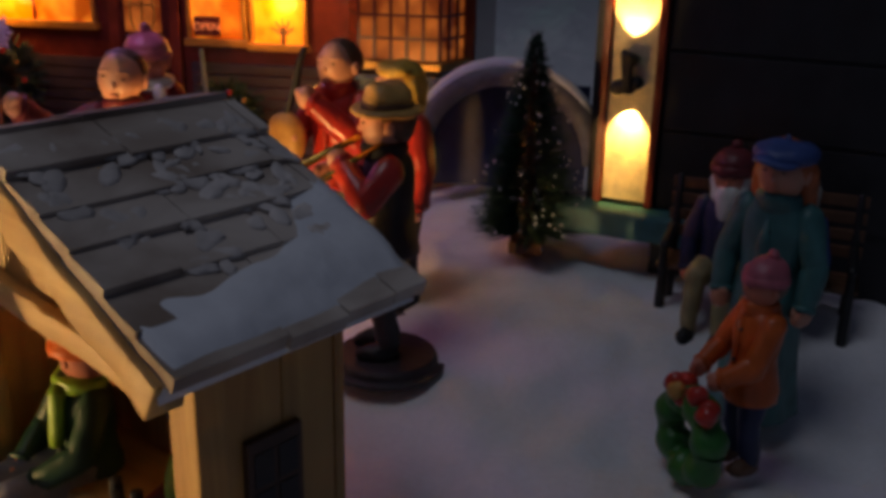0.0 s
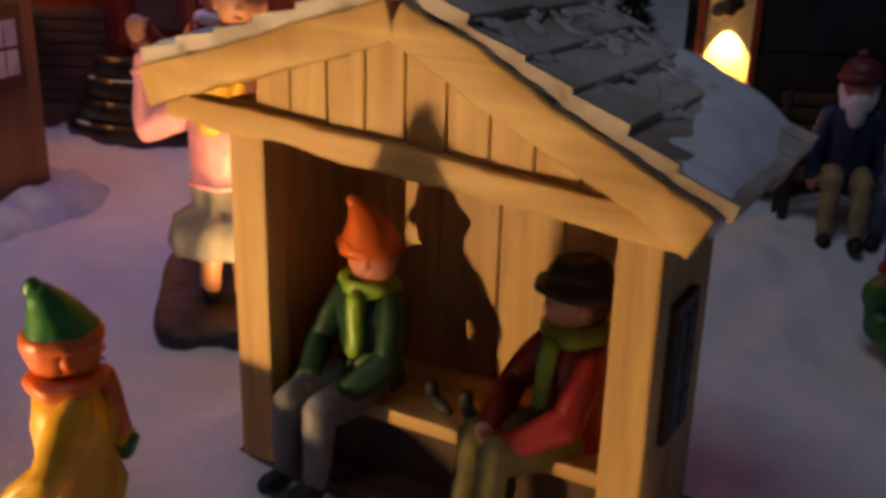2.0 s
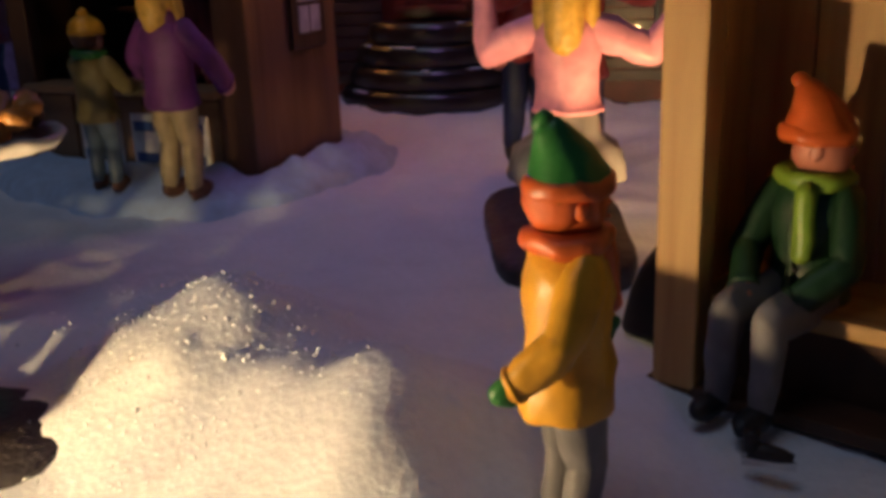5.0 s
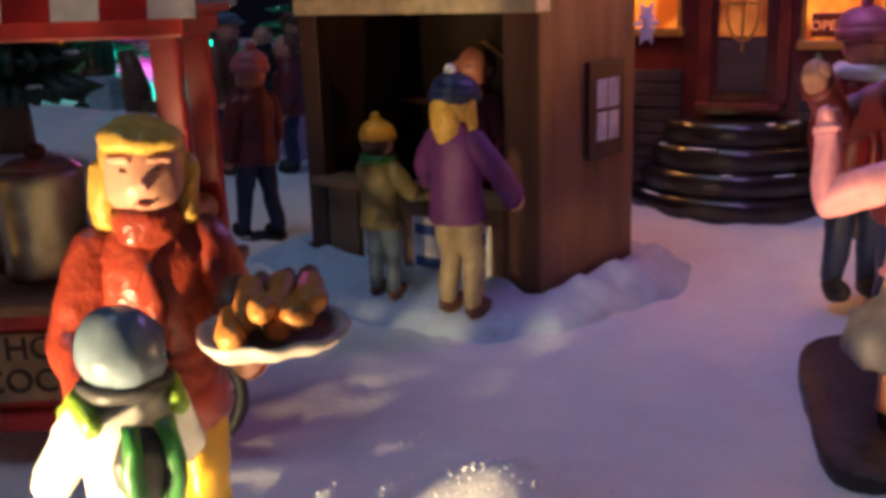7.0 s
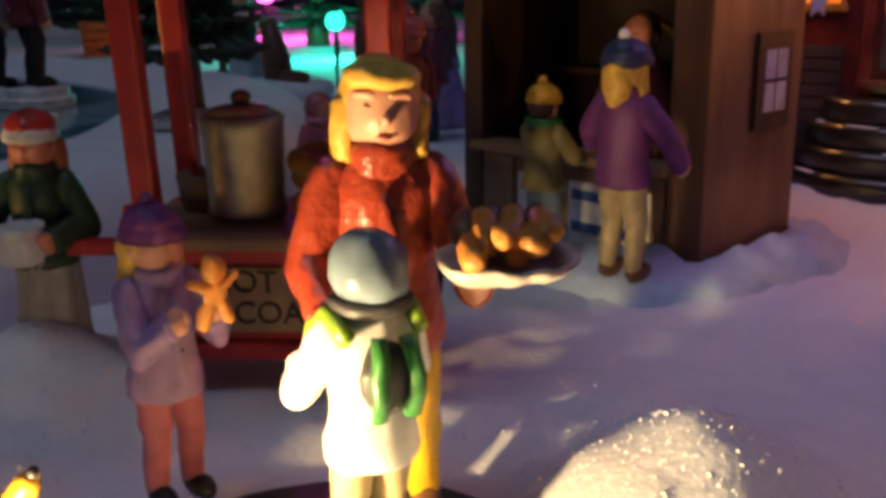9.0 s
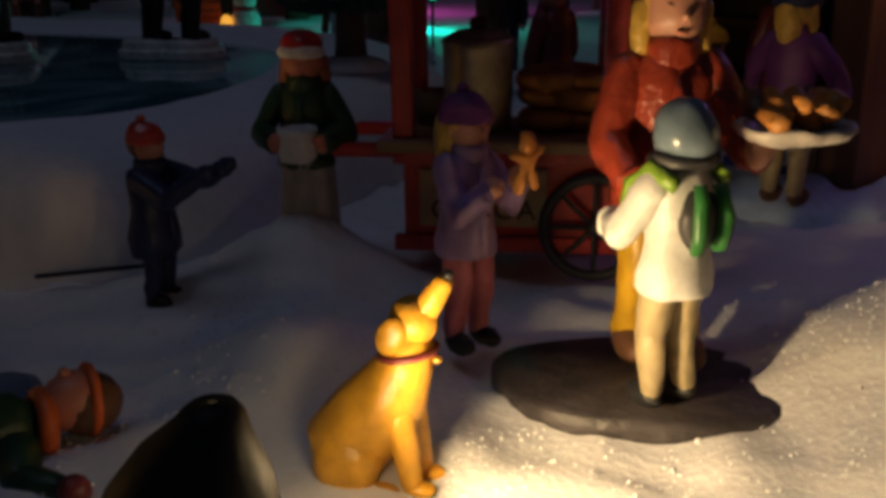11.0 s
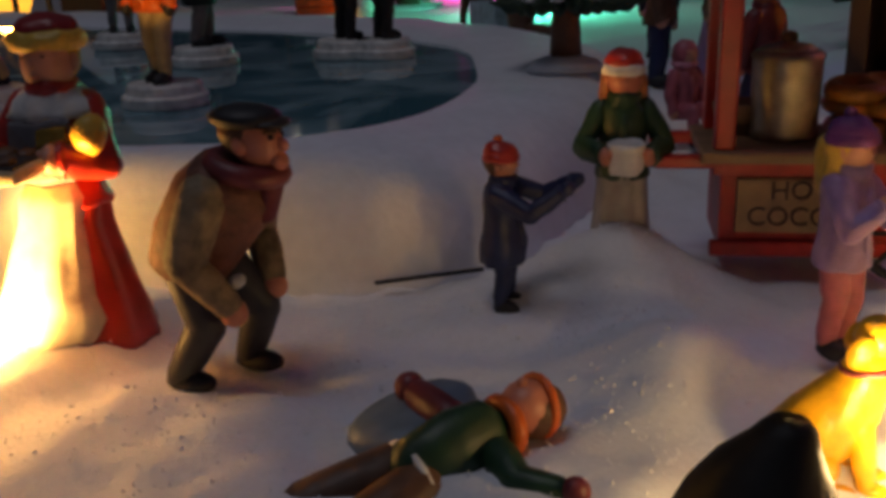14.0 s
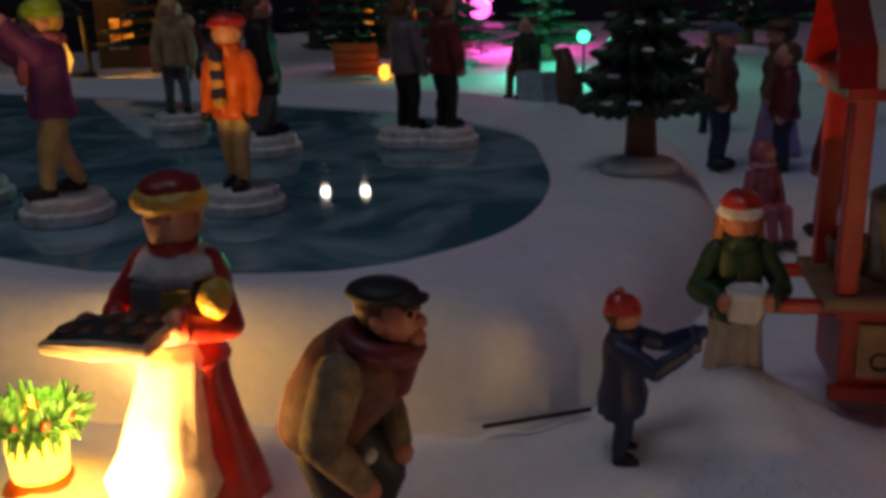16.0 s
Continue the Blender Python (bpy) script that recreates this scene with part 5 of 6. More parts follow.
def steps():
    t = thing("entrance_steps", -12.6, 37.7, 0.5, 0, "dark glossy round steps dusted with snow", "steps")
    glaze = paint("black_step_glaze", (0.02, 0.014, 0.014), 0.32, 0.9, 110.0, 0.4, coat=0.5)
    for k, r in enumerate((3.35, 3.0, 2.65, 2.25)):
        pts = [(r * math.cos(a), -r * 0.78 * math.sin(a)) for a in (math.pi * i / 28 for i in range(29))]
        low, b = 0.78 * k, bmesh.new()
        n = len(pts)
        rings = []
        for z, f in ((low, 1.0), (low + 0.15, 1.03), (low + 0.55, 1.04), (low + 0.72, 1.0), (low + 0.78, 0.95)):
            rings.append([b.verts.new((x * f + 0.03 * math.sin(7 * i), y * f, z)) for i, (x, y) in enumerate(pts)])
        for ra, rb in zip(rings, rings[1:]):
            for i in range(n - 1):
                b.faces.new((ra[i], ra[i + 1], rb[i + 1], rb[i])).smooth = True
        b.faces.new(rings[-1])
        part("tread", b, glaze, t)
        for i in range(5):
            if (i * 2 + k) % 5 not in (0, 3):
                continue
            a = 0.45 + 0.5 * i + 0.1 * math.sin(i * 3 + k)
            s = bmesh.new()
            ball(s, (r * 0.97 * math.cos(a), -r * 0.76 * math.sin(a), low + 0.76), (0.4 + 0.2 * math.sin(i * 2 + k), 0.12, 0.03), 0, turned("Z", -math.degrees(a) + 90), 10, 6)
            part("snow_dusting", s, CAKED, t)
    # hand rail beside the steps
    rail = thing("step_railing", -10.0, 36.2, 1.3, 0, "thin grey-green metal railing beside the steps", "railing")
    a, b2 = Vector((-0.1, 1.2, 4.4)), Vector((1.5, -2.0, 1.9))
    part("hand_rail", limb(bmesh.new(), a, b2, 0.09, 0.09), SLATEGREEN, rail)
    part("lower_rail", limb(bmesh.new(), a - Vector((0, 0, 1.5)), b2 - Vector((0, 0, 1.5)), 0.07, 0.07), SLATEGREEN, rail)
    for k in range(6):
        q = a.lerp(b2, k / 5)
        part("baluster", limb(bmesh.new(), q, (q.x, q.y, q.z - (2.6 if k in (0, 5) else 1.5)), 0.07, 0.07, 0, 6), SLATEGREEN, rail)


steps()


def wreath(x, y, z, r, thick, turn, label):
    w = thing("wreath", x, y, z, turn, label, "wreath", "wreaths by the shop")
    b = bmesh.new()
    for k in range(420):
        a, c = random.uniform(0, 2 * math.pi), random.uniform(0, 2 * math.pi)
        p0 = Vector((r * math.cos(a), 0, r * math.sin(a)))
        out = (Vector((math.cos(a), 0, math.sin(a))) * math.cos(c) + Vector((0, 1, 0)) * math.sin(c)) * thick * random.uniform(0.6, 1.1)
        limb(b, p0, p0 + out, 0.07, 0.03, 0, 5)
    part("needles", b, NEEDLES, w)
    for k in range(9):
        a = k * 0.7
        part("bauble", ball(bmesh.new(), (r * math.cos(a), -thick * 0.8, r * math.sin(a)), 0.12, 0, None, 8, 6), BRASS if k % 2 else RED, w)
    part("bow", ball(bmesh.new(), (0, -thick, -r), (0.5, 0.2, 0.3)), DEEPRED, w)
    part("stand", limb(bmesh.new(), (0, 0, -r - 0.2), (0, 0, -r - 2.4), 0.14, 0.14), BROWN, w)


wreath(-8.7, 36.4, 3.5, 0.9, 0.6, 10, "dark green wreath with gold baubles on a stake")
wreath(-18.0, 36.9, 4.4, 1.1, 0.6, -10, "dark green wreath with red baubles on a stake")


def bottle_brush_tree(x, y, z, h, r, label):
    t = thing("brush_tree", x, y, z, 0, label, "tree")
    part("trunk", limb(bmesh.new(), (0, 0, -0.3), (0, 0, h * 0.9), 0.22, 0.06), BROWN, t)
    b, s = bmesh.new(), bmesh.new()
    for k in range(2600):
        u = random.random() ** 1.35
        zz, a = h * (0.06 + 0.94 * u), random.uniform(0, 2 * math.pi)
        ln = r * (1 - u) ** 0.85 * random.uniform(0.75, 1.08) + 0.15
        tip = Vector((ln * math.cos(a), ln * math.sin(a), zz + random.uniform(-0.15, 0.25)))
        root, side = Vector((0, 0, zz - 0.1)), Vector((-math.sin(a), math.cos(a), 0)) * 0.035
        up = Vector((0, 0, 0.045))
        v = [b.verts.new(q) for q in (root.lerp(tip, 0.35) - side, root.lerp(tip, 0.35) + side, root.lerp(tip, 0.35) + up, tip)]
        for f in ((0, 1, 3), (1, 2, 3), (2, 0, 3)):
            b.faces.new([v[i] for i in f])
        if k % 24 == 0:
            ball(s, tip, random.uniform(0.025, 0.05), 0, None, 5, 4)
    tagged(part("crown", b, NEEDLES, t), kind="stuff")
    tagged(part("snow_dusting", s, CAKED, t, "white flocking on the needle tips"), kind="stuff")
    part("foot", cube(-0.5, -0.5, -0.3, 0.5, 0.5, 0.1, 0.08), BROWN, t)


bottle_brush_tree(3.5, 28.8, 1.75, 6.05, 1.8, "dark green bottle-brush tree with frosted tips")

def hanging_ladle():
    """Pale ladle on the back wall of the hut."""
    t = thing("ladle", -18.52, 31.22, 6.2, -15.5, "pale worn ladle hung aslant on the dark hut wall", "ladle")
    part("handle", limb(bmesh.new(), (-0.55, 0, 0.3), (0.5, 0, -0.25), 0.07, 0.09, 0, 8), COUNTER, t)
    part("bowl", ball(bmesh.new(), (0.6, 0, -0.3), (0.2, 0.12, 0.17)), COUNTER, t)


hanging_ladle()

# ---- dark house with a lit panel ----


def dark_house():
    h = thing("dark_house", 5.36, 28.85, 1.75, -17, "dark house with one tall lit panel beside its door", "building")
    DARKWALL = paint("near_black_wall", (0.02, 0.02, 0.022), 0.5, 0.4, 120.0)
    TRIM = paint("red_brown_trim", (0.20, 0.03, 0.015), 0.3, coat=0.3)
    part("wall", cube(1.75, 0.2, -1.5, 24.0, 12.0, 18.0, 0.05), DARKWALL, h)
    part("sill", cube(-0.9, -0.85, 0.6, 3.2, 0.4, 1.35, 0.1), TEAL, h, "dark teal sill")
    panel = part("lit_panel", cube(0.25, 0.0, 1.5, 1.55, 0.25, 12.0, 0.02), paint("ivory_panel", (0.78, 0.64, 0.36), 0.45, 0.15), h, "tall pale panel lit warm yellow by a lantern")
    for x in (0.02, 1.55):
        part("trim", cube(x, -0.15, 1.4, x + 0.22, 0.3, 12.0, 0.04), TRIM, panel)
    part("wall", cube(-0.3, 0.25, 1.35, 1.75, 1.2, 14.0, 0.03), DARKWALL, h)
    lampb = bmesh.new()
    tube(lampb, [((0.9, -0.3, 4.7), 0.16), ((0.88, -0.45, 5.0), 0.14), ((0.85, -0.45, 5.35), 0.16), ((0.86, -0.3, 5.6), 0.26), ((0.9, -0.3, 5.7), 0.28)], 0, 12)
    limb(lampb, (0.55, -0.25, 4.75), (1.1, -0.25, 4.95), 0.22, 0.18, 0)
    part("wall_lantern", lampb, BLACK, h, "dark wall lantern in front of the panel")
    for k in range(5):
        part("siding_board", cube(1.8 + 0.01, 0.1, 1.5 + k * 2.2, 9.0, 0.2, 3.6 + k * 2.2, 0.03), DARKWALL, h)


dark_house()


def low_arch():
    a = thing("snowy_arch", 2.2, 34.5, 2.2, 0, "grey stone arch with snow beside the shop", "arch")
    b = bmesh.new()
    tube(b, [((3.1 * math.cos(t), 0, 0.6 + 3.0 * math.sin(t)), 0.42) for t in (math.pi * k / 16 for k in range(17))], 0, 10)
    part("arch_ring", b, GREY, a)
    b = bmesh.new()
    tube(b, [((3.15 * math.cos(t), -0.05, 0.95 + 3.0 * math.sin(t)), 0.25) for t in (math.pi * (0.15 + 0.7 * k / 12) for k in range(13))], 0, 8)
    part("snow_cap", b, CAKED, a)
    # Navy slab stands in for the shade inside the arch.
    part("recess_shade", cube(-2.8, 0.3, -0.5, 2.8, 0.6, 3.2), NAVY, a)


low_arch()

# ---- skating pond on its moulded base ----
POND_Z = 2.6
OUTER = [(-29.4, 9.3), (-27.1, 12.0), (-27.6, 18.5), (-29.0, 24.6), (-32.4, 31.2), (-36.4, 37.8), (-43, 44.5), (-52, 48.5), (-70, 50), (-95, 47), (-118, 42), (-120, 18), (-90, 1.5), (-58, 0), (-41, 3.4), (-33.6, 6.8)]
INNER = [(-42.6, 6.7), (-38.4, 7.7), (-35.0, 9.4), (-33.5, 11.2), (-32.6, 14.8), (-33.0, 18.2), (-35.2, 23.1), (-37.9, 27.0), (-42, 31.9), (-46.5, 34.6), (-54, 36.4), (-63, 36.2), (-80, 34), (-100, 30), (-102, 18), (-84, 7.5), (-60, 5.0)]


def curve_through(points, per=8):
    """A closed smooth line through corner points (Catmull-Rom)."""
    out, n = [], len(points)
    for i in range(n):
        p0, p1, p2, p3 = (Vector(points[(i + k) % n]) for k in (-1, 0, 1, 2))
        for j in range(per):
            t = j / per
            out.append(0.5 * ((2 * p1) + (p2 - p0) * t + (2 * p0 - 5 * p1 + 4 * p2 - p3) * t * t + (3 * p1 - p0 - 3 * p2 + p3) * t ** 3))
    return out


def ice_material():
    m = paint("blue_green_ice", (0.06, 0.16, 0.19), 0.035, 0.0, 40.0, 0.5, 0, 14.0)
    nt = m.node_tree
    b = nt.nodes["Principled BSDF"]
    tex, v, r = nt.nodes.new("ShaderNodeTexCoord"), nt.nodes.new("ShaderNodeTexNoise"), nt.nodes.new("ShaderNodeValToRGB")
    v.inputs["Scale"].default_value, v.inputs["Detail"].default_value, v.inputs["Distortion"].default_value = 22.0, 6, 1.2
    r.color_ramp.elements[0].position, r.color_ramp.elements[1].position = 0.40, 0.66
    r.color_ramp.elements[0].color, r.color_ramp.elements[1].color = (0.055, 0.18, 0.22, 1), (0.30, 0.48, 0.53, 1)
    nt.links.new(tex.outputs["Object"], v.inputs["Vector"])
    nt.links.new(v.outputs["Fac"], r.inputs["Fac"])
    nt.links.new(r.outputs["Color"], b.inputs["Base Color"])
    return m


def pond():
    t = thing("skating_pond", 0, 0, 0, 0, "oval skating pond with dark blue ice on a moulded snowy base", "pond")
    outer, inner = curve_through(OUTER), curve_through(INNER)
    mid = Vector((-68, 21))
    b = bmesh.new()
    n = 360

    def radial(loop):
        """The loop resampled by direction from the middle."""
        ang = [math.atan2(p.y - mid.y, p.x - mid.x) for p in loop]
        out = []
        for k in range(n):
            a = -math.pi + 2 * math.pi * k / n
            best = min(range(len(loop)), key=lambda i: abs((ang[i] - a + math.pi) % (2 * math.pi) - math.pi))
            q = loop[best]
            nxt = loop[(best + 1) % len(loop)]
            prv = loop[best - 1]
            da = (a - ang[best] + math.pi) % (2 * math.pi) - math.pi
            other = nxt if ((math.atan2(nxt.y - mid.y, nxt.x - mid.x) - ang[best] + math.pi) % (2 * math.pi) - math.pi) * da > 0 else prv
            db = (math.atan2(other.y - mid.y, other.x - mid.x) - ang[best] + math.pi) % (2 * math.pi) - math.pi
            out.append(q.lerp(other, max(0.0, min(1.0, da / db if abs(db) > 1e-6 else 0))))
        return out

    ro, ri = radial(outer), radial(inner)
    prof = [(1.0, -0.3, 0), (0.985, 0.6, 0), (0.95, 1.35, 0), (0.89, 1.95, 0.6), (0.8, 2.4, 1), (0.68, 2.72, 1), (0.52, 2.9, 1), (0.3, 2.97, 1), (0.12, 2.9, 1), (0.03, 2.8, 0), (0.0, 2.55, 0)]
    rings = []
    for f, z, rough in prof:
        ring = []
        for a, c in zip(ro, ri):
            p = c.lerp(a, f)
            zz = z + rough * (0.2 * noise.noise(Vector((p.x * 0.15, p.y * 0.15, 3))) + 0.07 * noise.noise(Vector((p.x * 0.6, p.y * 0.6, 5))))
            ring.append(b.verts.new((p.x, p.y, zz)))
        rings.append(ring)
    for ra, rb in zip(rings, rings[1:]):
        for k in range(n):
            b.faces.new((ra[k], ra[(k + 1) % n], rb[(k + 1) % n], rb[k])).smooth = True
    part("snow_bank", b, CAKED, t, "smooth white moulded bank")
    ice = bmesh.new()
    ice.faces.new([ice.verts.new((p.x, p.y, POND_Z)) for p in [c.lerp(mid, -0.004) for c in ri]])
    part("ice", ice, ice_material(), t, "glossy blue-green mirror ice")
    # black rod stands in for the shade where the base meets the table
    g = limb(bmesh.new(), (-28.3, 9.5, 0.34), (-26.85, 11.65, 0.30), 0.055, 0.055, 0, 8)
    part("gap_shade_rod", g, BLACK, t)


pond()
GROUP = "skaters on the pond"
PUCK = (WHITE, 0.26, 0.13)


def skater(name, x, y, H, turn, label, *a, **k):
    person(name, x, y, H, turn, label, *a, z=POND_Z + 0.13 * H + 0.01, base=PUCK, group=GROUP, **k)


def striped_scarf(bm, ix, up):
    for k in range(6):
        box(bm, -0.035, -0.16, 0.50 + 0.052 * k, 0.04, -0.12, 0.552 + 0.052 * k, 0.01, ix(NAVY if k % 2 else STRAW))


skater("skater_figurine", -42.3, 14.8, 5.75, 15, "boy skater in orange jacket with striped scarf and red cap", ORANGE, TAN, ("cap", RED), hair=BROWNHAIR, extra=striped_scarf, gloves=BLACK, stride=0.06)
skater("skater_figurine", -46.6, 10.8, 6.3, -20, "skater in purple jacket and tan trousers with arms raised", PURPLE, TAN, ("beanie", LIME, LIME, LIME), hair=BLOND, stride=0.1, scarf=ROSE,
       arms=[((-0.25, -0.12, 0.72), (-0.2, -0.3, 0.82)), ((0.25, -0.1, 0.75), (0.22, -0.25, 0.92))])
skater("skater_figurine", -50.2, 23.1, 6.2, 140, "skater in long dark coat with grey boots", BLACK, GREY, hair=BROWNHAIR, hem=0.30, stride=0.05)
skater("skater_figurine", -60.9, 26.4, 6.1, 60, "skater in cream jacket and grey trousers", TAN, GREY, hair=BLOND, style="long", stride=0.05)
skater("skater_figurine", -45.9, 27.9, 6.0, 170, "skater in dark grey jacket, one of a pair", GREY, BLACK, hair=BROWNHAIR)
skater("skater_figurine", -44.2, 28.6, 6.0, 160, "skater in dark red jacket, one of a pair", MAROON, BLACK, hair=BROWNHAIR)
skater("skater_figurine", -52.5, 10.4, 6.2, 90, "skater in teal jacket seen at the pond edge", TEAL, GREY, hair=BROWNHAIR, stride=0.08)


def resin_pine(x, y, z, h, r, label, tiers=7):
    t = thing("pine_tree", x, y, z, random.uniform(0, 90), label, "tree", "moulded pines")
    part("trunk", tube(bmesh.new(), [((0, 0, 0), r * 0.25), ((0, 0, h * 0.25), r * 0.2), ((0, 0, h), 0.05)], 0, 14), BROWN, t)
    foot = bmesh.new()
    loft(foot, [(-0.1, 0, 0, r * 0.62, r * 0.55), (0.25, 0, 0, r * 0.5, r * 0.45), (0.45, 0, 0, r * 0.25, r * 0.25)], 0)
    part("snow_foot", foot, CAKED, t)
    b, s = bmesh.new(), bmesh.new()
    for k in range(tiers):
        u = k / tiers
        z0, rr = h * (0.26 + 0.70 * u), r * (1 - u) ** 0.8
        count = max(6, int(16 * (1 - u) + 4))
        for i in range(count):
            a = 2 * math.pi * i / count + k * 0.7 + random.uniform(-0.15, 0.15)
            ln = rr * random.uniform(0.8, 1.12)
            d = Vector((math.cos(a), math.sin(a), 0))
            tube(b, [(d * 0.05 + Vector((0, 0, z0 + 0.5)), 0.22 * rr / r + 0.1), (d * ln * 0.5 + Vector((0, 0, z0 + 0.22)), 0.30 * rr / r * 1.4 + 0.1), (d * ln * 0.85 + Vector((0, 0, z0 - 0.08)), 0.24 * rr / r + 0.12), (d * ln + Vector((0, 0, z0 + 0.1)), 0.06)], 0, 7, True, 0.55)
            for q in range(3):
                side = Vector((-d.y, d.x, 0)) * (0.18 * ln) * (q - 1)
                c = d * ln * (0.72 + 0.12 * (q == 1)) + side + Vector((0, 0, z0 - 0.02))
                tube(b, [(c - d * 0.1 * ln, 0.14), (c + d * 0.12 * ln, 0.12), (c + d * 0.25 * ln + Vector((0, 0, 0.06)), 0.03)], 0, 6, True, 0.6)
            if random.random() < 0.3:
                ball(s, d * ln * 0.8 + Vector((0, 0, z0 + 0.16)), (0.28 * rr / r + 0.08, 0.2 * rr / r + 0.08, 0.09), 0, turned("Z", math.degrees(a)), 8, 5)
    part("crown", b, NEEDLES, t)
    part("snow_patches", s, CAKED, t)


resin_pine(-33.1, 26.2, 3.0, 9.2, 2.5, "dark green moulded pine with a thick trunk and snow patches")
resin_pine(-92.0, 74.0, 0.0, 13.0, 6.0, "dark moulded pine far behind the pond")
resin_pine(-116.0, 66.0, 0.0, 15.0, 7.0, "dark moulded pine far behind the pond")
resin_pine(-30.0, 62.0, 0.0, 13.0, 4.5, "dark moulded pine behind the cart")

# ---- far side of the pond ----
person("kissing_man_figurine", -36.6, 41.4, 7.3, 100, "man in brown jacket and blue trousers facing a woman", BROWN, NAVY, ("cap", SLATE), hair=BROWNHAIR, z=0.0, lean=6)
person("kissing_woman_figurine", -35.2, 46.2, 7.2, -70, "woman in brown jacket and long pale skirt", BROWN, LILAC, ("cap", BROWN), hair=BROWNHAIR, skirt=(LILAC, 0.02, 0.22, 7), z=0.0)
person("seated_girl_figurine", -29.3, 28.5, 4.6, 60, "girl in pink coat seated behind the cart", ROSE, ROSE, ("hood", ROSE, PINK), sit=0.2, z=0.1)
person("walking_man_figurine", -27.2, 30.8, 6.1, -110, "man in maroon coat and pink cap walking", MAROON, NAVY, ("beanie", ROSE, ROSE, ROSE), z=0.0, stride=0.08, skin=RUDDY, base=(BLACK, 0.16, 0.05))
person("walking_woman_figurine", -33.5, 42.5, 6.3, -60, "woman in dark coat carrying a white bag", MAROON, NAVY, hair=BROWNHAIR, z=0.0)
person("dark_man_figurine", -41.5, 52.0, 6.4, 20, "man in dark coat standing in the snow", BLACK, NAVY, hair=BROWNHAIR, z=0.0)
person("bench_man_figurine", -58.0, 56.2, 7.0, 0, "man in dark green jacket sitting by a small table", DARKGREEN, BROWN, hair=BROWNHAIR, sit=0.15, z=1.0)


def sledge_base():
    t = thing("picnic_sledge", -55.3, 54.6, 0.0, -15, "snowy oval base with a small table and a brown dog", "ornament")
    b = bmesh.new()
    loft(b, [(0, 0, 0, 7.2, 3.0), (0.6, 0, 0, 7.5, 3.2), (1.1, 0, 0, 7.2, 3.0)], 0, 32)
    part("base", b, CAKED, t)
    part("table", cube(-2.0, -1.2, 1.1, 0.9, 0.2, 3.2, 0.08), paint("pale_blue_paint", (0.35, 0.45, 0.52), 0.5), t)
    d = bmesh.new()
    tube(d, [((2.9, -0.4, 1.2), 0.9), ((2.8, -0.4, 2.4), 1.0), ((2.5, -0.4, 3.8), 0.7), ((2.2, -0.4, 4.6), 0.6), ((1.4, -0.4, 4.6), 0.35)], 0, 14)
    limb(d, (3.0, -0.4, 1.4), (5.9, -0.4, 1.4), 0.5, 0.4, 0)
    part("dog", d, BROWN, t)


sledge_base()


def snowman():
    b = bmesh.new()
    ball(b, (0, 0, 1.1), (1.5, 1.4, 1.4), 0)
    ball(b, (0, 0, 3.0), (1.15, 1.1, 1.05), 0)
    loft(b, [(3.8, 0, 0, 1.1, 1.1), (3.95, 0, 0, 1.1, 1.1), (4.0, 0, 0, 0.75, 0.75), (5.0, 0, 0, 0.8, 0.8)], 2)
    loft(b, [(1.95, 0, 0, 1.1, 1.0), (2.2, 0, 0, 1.25, 1.15), (2.4, 0, 0, 1.0, 0.9)], 1)
    for s in (-1, 1):
        ball(b, (s * 0.4, -0.98, 3.25), 0.13, 2)
    tube(b, [((0, -1.0, 3.0), 0.16), ((0, -1.6, 2.95), 0.03)], 4, 8)
    ball(b, (-1.8, -0.9, 0.9), (0.6, 0.6, 0.8), 3)
    ob = part("snowman_ornament", b, [WHITE, RED, BLACK, glow("lit_orange_lantern", (1.0, 0.42, 0.04), 3.0), ORANGE])
    ob.matrix_world = pose(-83.5 * CM, 71.5 * CM, 0.0, 0, 0, 35)
    tagged(ob, "small white snowman with red scarf and glowing lantern", "ornament")
    c = thing("orange_crate", -88.5, 70.0, 0.4, 30, "tilted orange wooden crate in the snow", "crate", tilt=15)
    for k in range(4):
        part("slat", cube(-2.4, -0.2, 0.9 * k, 2.4, 0.2, 0.9 * k + 0.8, 0.05), ORANGE, c)
    for x in (-2.2, 0, 1.8):
        part("batten", cube(x, 0.2, 0.0, x + 0.4, 0.4, 3.6, 0.03), ORANGE, c)


snowman()


def far_bushes():
    for k in range(22):
        x, y = -175 + 7.4 * k + random.uniform(-2, 2), 98 + 14 * math.sin(k * 0.9) + max(0, (k - 12)) * 3.0
        resin_pine(x, y, 0.0, random.uniform(10, 16), random.uniform(4, 6), "dark moulded pine in the row behind the pond", 5)


far_bushes()


def cottage(x, y, turn, label):
    t = thing("far_cottage", x, y, 0, turn, label, "building", "far cottages")
    part("wall", cube(-6, 0, -0.5, 6, 9, 9.0, 0.1), HUTDARK, t)
    roof = bmesh.new()
    prism(roof, [(-7.2, -1.4), (7.2, -1.4), (7.2, 10.4), (-7.2, 10.4)], 9.0, 15.0, 0, 0.75)
    part("roof", roof, CAKED, t)
    for wx in (-4.2, 1.4):
        w = part("window", cube(wx, -0.15, 3.0, wx + 2.8, 0.0, 6.4), AMBERGLASS, t, "window glowing amber")
        part("sill", cube(wx - 0.3, -0.5, 2.6, wx + 3.1, 0.0, 3.0, 0.05), CAKED, w)
        part("glazing_bar", cube(wx + 1.3, -0.25, 3.0, wx + 1.5, -0.1, 6.4), BRICK, w)
    part("door", cube(-1.0, -0.15, 0.0, 1.0, 0.0, 4.6), BRICK, t)


